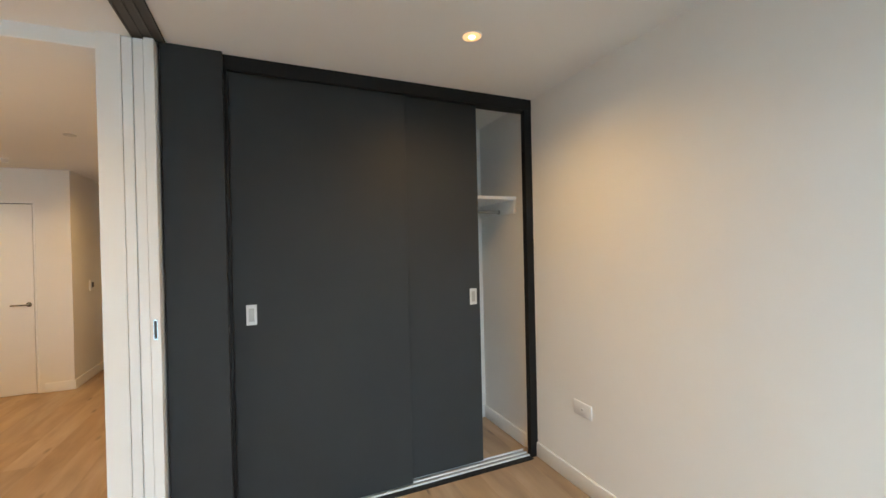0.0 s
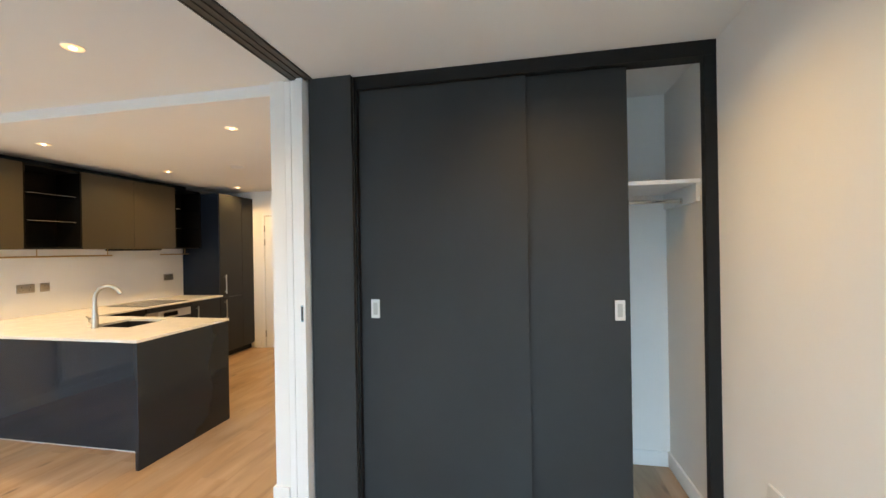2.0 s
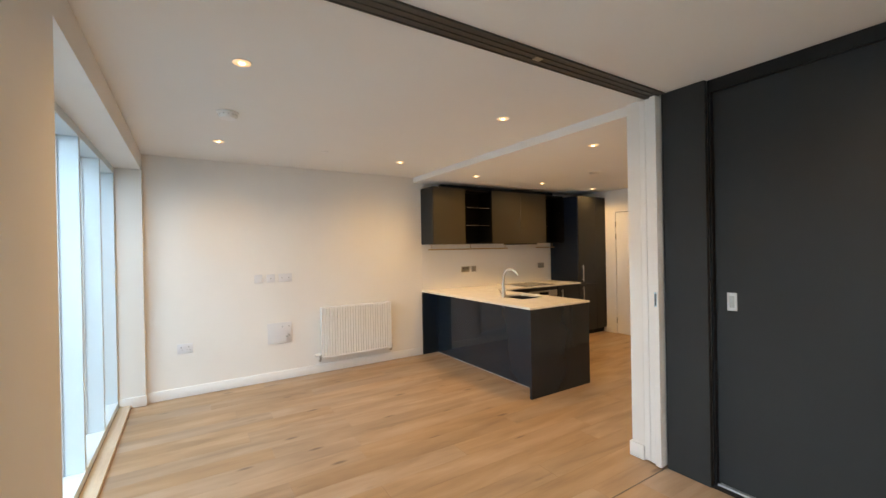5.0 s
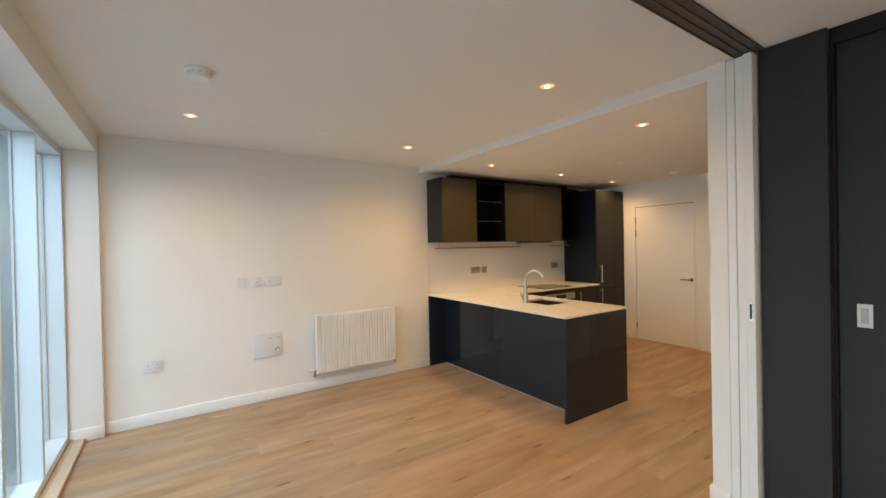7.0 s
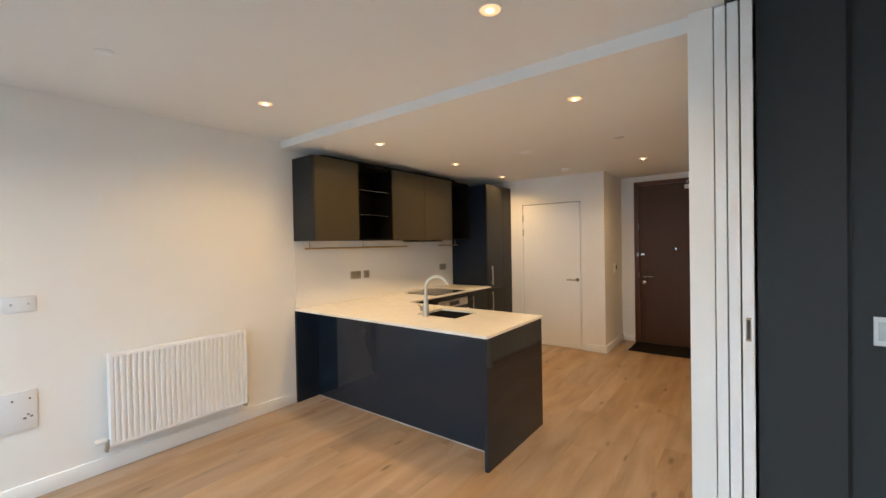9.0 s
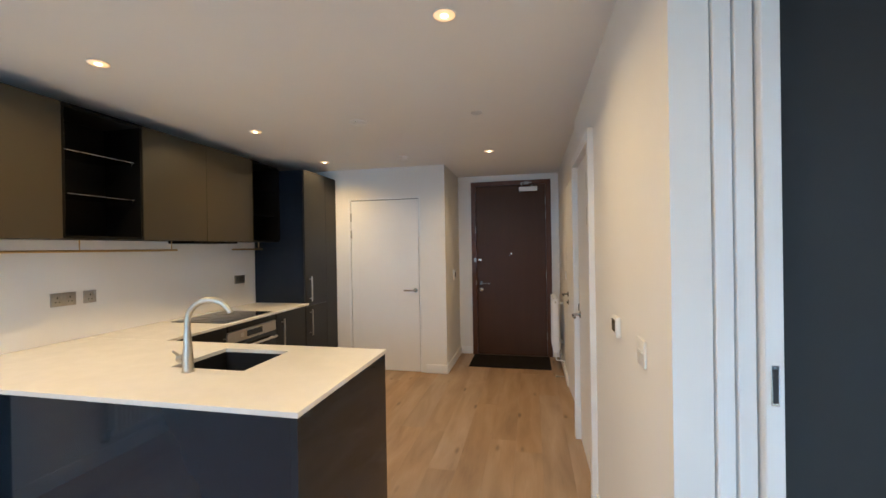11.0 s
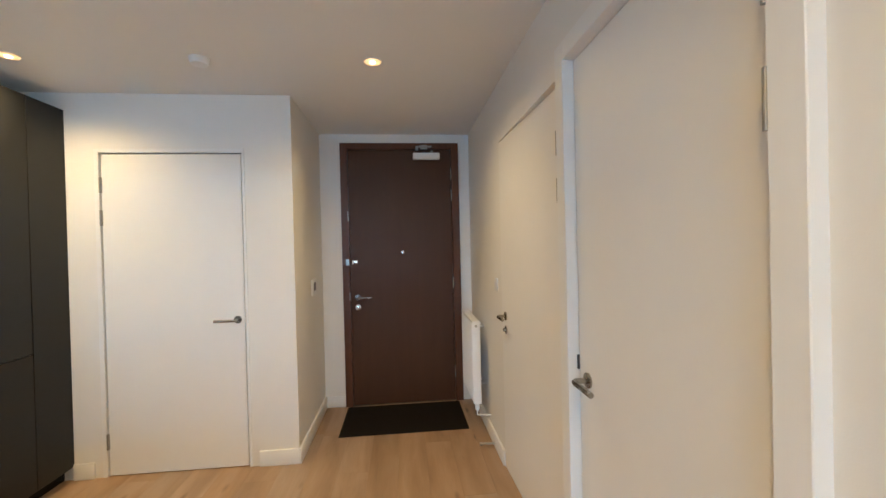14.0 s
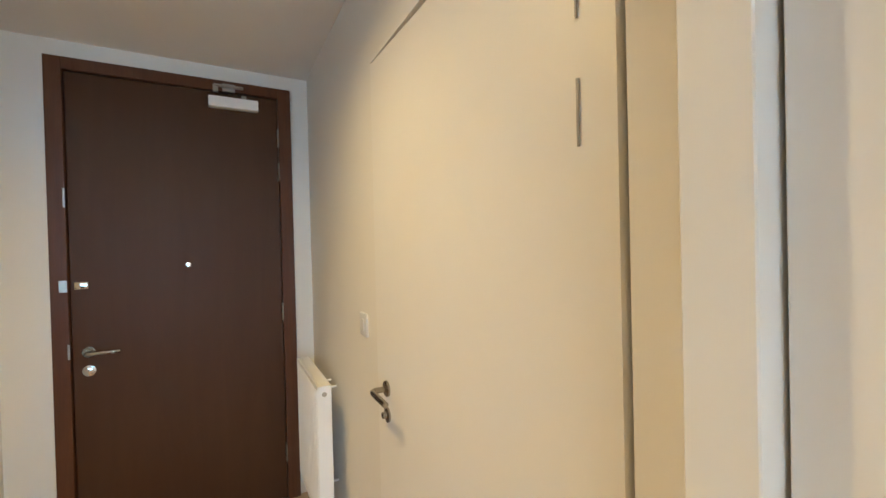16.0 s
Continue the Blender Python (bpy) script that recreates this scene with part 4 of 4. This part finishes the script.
lever(d, (-0.995, DF, 0.982), (0, -1, 0), (1, 0, 0))
lathe("lock", CHROME, (-0.995, DF, 0.893), (0, -1, 0), [(0, 0.026), (0.006, 0.026), (0.008, 0.018), (0.014, 0.016), (0.016, 0.006)], d)
boxes("night_latch", CHROME, [(-1.037, DF - 0.022, 1.285, -0.985, DF, 1.32)], d, bevel=0.003, seg=2)
boxes("keep", DULL, [(-1.09, EF - 0.003, 1.275, -1.06, EF + 0.001, 1.33), (-1.0665, EF - 0.002, 1.67, -1.058, EF + 0.004, 1.76), (-1.0665, EF - 0.002, 0.96, -1.058, EF + 0.004, 1.03)], d, bevel=0.001)
lathe("peephole", CHROME, (-0.582, DF, 1.382), (0, -1, 0), [(0, 0.013), (0.004, 0.013), (0.006, 0.009), (0.004, 0.006)], d, seg=20)
butt(d, [(-0.1285, EF - 0.002, z - 0.05, -0.1215, EF + 0.024, z + 0.05) for z in (2.09, 1.895, 1.09, 0.27)])
boxes("door_closer", ENAMEL, [(-0.468, DF - 0.052, 2.222, -0.226, DF, 2.278)], d, bevel=0.006, seg=2)
boxes("closer_arm", DULL, [(-0.31, DF - 0.048, 2.278, -0.285, DF - 0.022, 2.296), (-0.44, EF - 0.045, 2.325, -0.30, EF - 0.022, 2.336), (-0.445, EF - 0.04, 2.296, -0.42, EF - 0.02, 2.334), (-0.40, EF - 0.02, 2.31, -0.34, EF + 0.001, 2.35)], d, bevel=0.002)

d = thing("bathroom_door", (HALL, 4.32, 0), "plain white flush door in a proud white frame, closed", "door", kind="structure")
AX = -0.010
boxes("leaf", DOORW, [(0.030, 3.907, 0.006, 0.070, 4.692, 2.069)], d)
boxes("frame", TRIM, [(AX, 3.840, 0.0, 0.110, 3.904, 2.138), (AX, 4.697, 0.0, 0.110, 4.765, 2.138), (AX, 3.904, 2.0725, 0.110, 4.697, 2.138)], d, bevel=0.002)
boxes("stop", TRIM, [(0.073, 3.9045, 0.0, 0.109, 3.917, 2.072), (0.073, 4.684, 0.0, 0.109, 4.6965, 2.072)], d, bevel=0.001)
tubes("hinge", DULL, [([(-0.006, 3.909, z - 0.05), (-0.006, 3.909, z + 0.05)], 0.005) for z in (1.85, 1.65, 0.25)], d, apart=True)
lever(d, (0.030, 4.625, 0.965), (-1, 0, 0), (0, -1, 0))
boxes("bolt_plate", DARKPL, [(0.023, 4.690, 0.985, 0.034, 4.6965, 1.035)], d, bevel=0)

d = thing("cupboard_door", (HALL2, 5.36, 0), "plain white flush hall door set back in its opening, closed", "door", kind="structure")
LX, LN = HALL2 - 0.002, HALL2 + 0.030
bm = bmesh.new()
add_prism(bm, [(LN, 4.900), (LX, 5.857), (LX + 0.04, 5.857), (LN + 0.04, 4.900)], "z", 0.006, 2.079)
finish("leaf", bm, DOORW, d)
boxes("frame", TRIM, [(HALL2 + 0.040, 4.8625, 0.0, 0.14, 4.890, 2.084), (HALL2 + 0.072, 4.890, 2.070, 0.14, 5.858, 2.084)], d, bevel=0.0015)
tubes("hinge", DULL, [([(LN - 0.005, 4.967, z - 0.052), (LN - 0.005, 4.967, z + 0.052)], 0.0024) for z in (1.85, 1.652, 0.25)], d, apart=True)
lever(d, (LX + 0.003, 5.775, 0.985), (-1, 0, 0), (0, -1, 0))
lathe("lock_rose", LEVER, (LX + 0.003, 5.775, 0.90), (-1, 0, 0), [(0, 0.025), (0.006, 0.025), (0.008, 0.012), (0.02, 0.01)], d)

st = thing("door_stop", (-0.02, 6.11, 0.03), "short steel door stop on the skirting", "door stop")
tubes("bar", STEEL, [([(HALL2 - BT, 6.11, 0.032), (-0.06, 6.11, 0.032)], 0.008), ([(-0.06, 6.11, 0.032), (-0.075, 6.11, 0.032)], 0.012)], st)

dm = thing("door_mat", (-0.6, 6.69, 0), "black ribbed entrance mat set before the door", "doormat")
bm = bmesh.new()
add_box(bm, (-1.10, 6.42, 0.001), (-0.10, 6.985, 0.007), 0.002)
for k in range(46):
    y = 6.432 + k * 0.012
    add_box(bm, (-1.09, y, 0.006), (-0.11, y + 0.007, 0.0105), 0.001)
finish("pile", bm, MAT, dm)

# ---- floor ----
floor = structure(boxes("floor", SCREED, [(WEST, OUT, -0.1, EAST, 3.5, -0.011), (WEST, 3.5, -0.1, 1.5, ENT_Y + 0.2, -0.011)], bevel=0), "oak plank floor through the whole flat", "floor")
rnd = random.Random(7)


def plank(x0, x1, y0, y1):
    c = Vector(((x0 + x1) / 2, (y0 + y1) / 2, 0))
    bm = bmesh.new()
    add_box(bm, (x0 - c.x + 0.0003, y0 - c.y + 0.0003, -0.011), (x1 - c.x - 0.0003, y1 - c.y - 0.0003, 0.0), 0.0005)
    me = bpy.data.meshes.new("plank")
    bm.to_mesh(me)
    bm.free()
    me.materials.append(OAK)
    ob = new("plank", me)
    ob.parent = floor
    ob.location = c


def lay(xa, xb, ya, yb, width=0.19, long=1.83):
    x = xa
    while x < xb - 0.01:
        x1 = min(x + width, xb)
        y = ya - rnd.uniform(0.1, long - 0.1)
        while y < yb:
            a, b = max(y, ya), min(y + long, yb)
            if b - a > 0.02 and not (x1 < HALLW - 0.1 and a > 6.27) and not (x > 0.15 and a > 3.42):
                plank(x, x1, a, b)
            y += long
        x = x1


lay(WEST, 0.250, -0.60, ENT_Y)
lay(0.256, EAST, -0.60, 3.41)
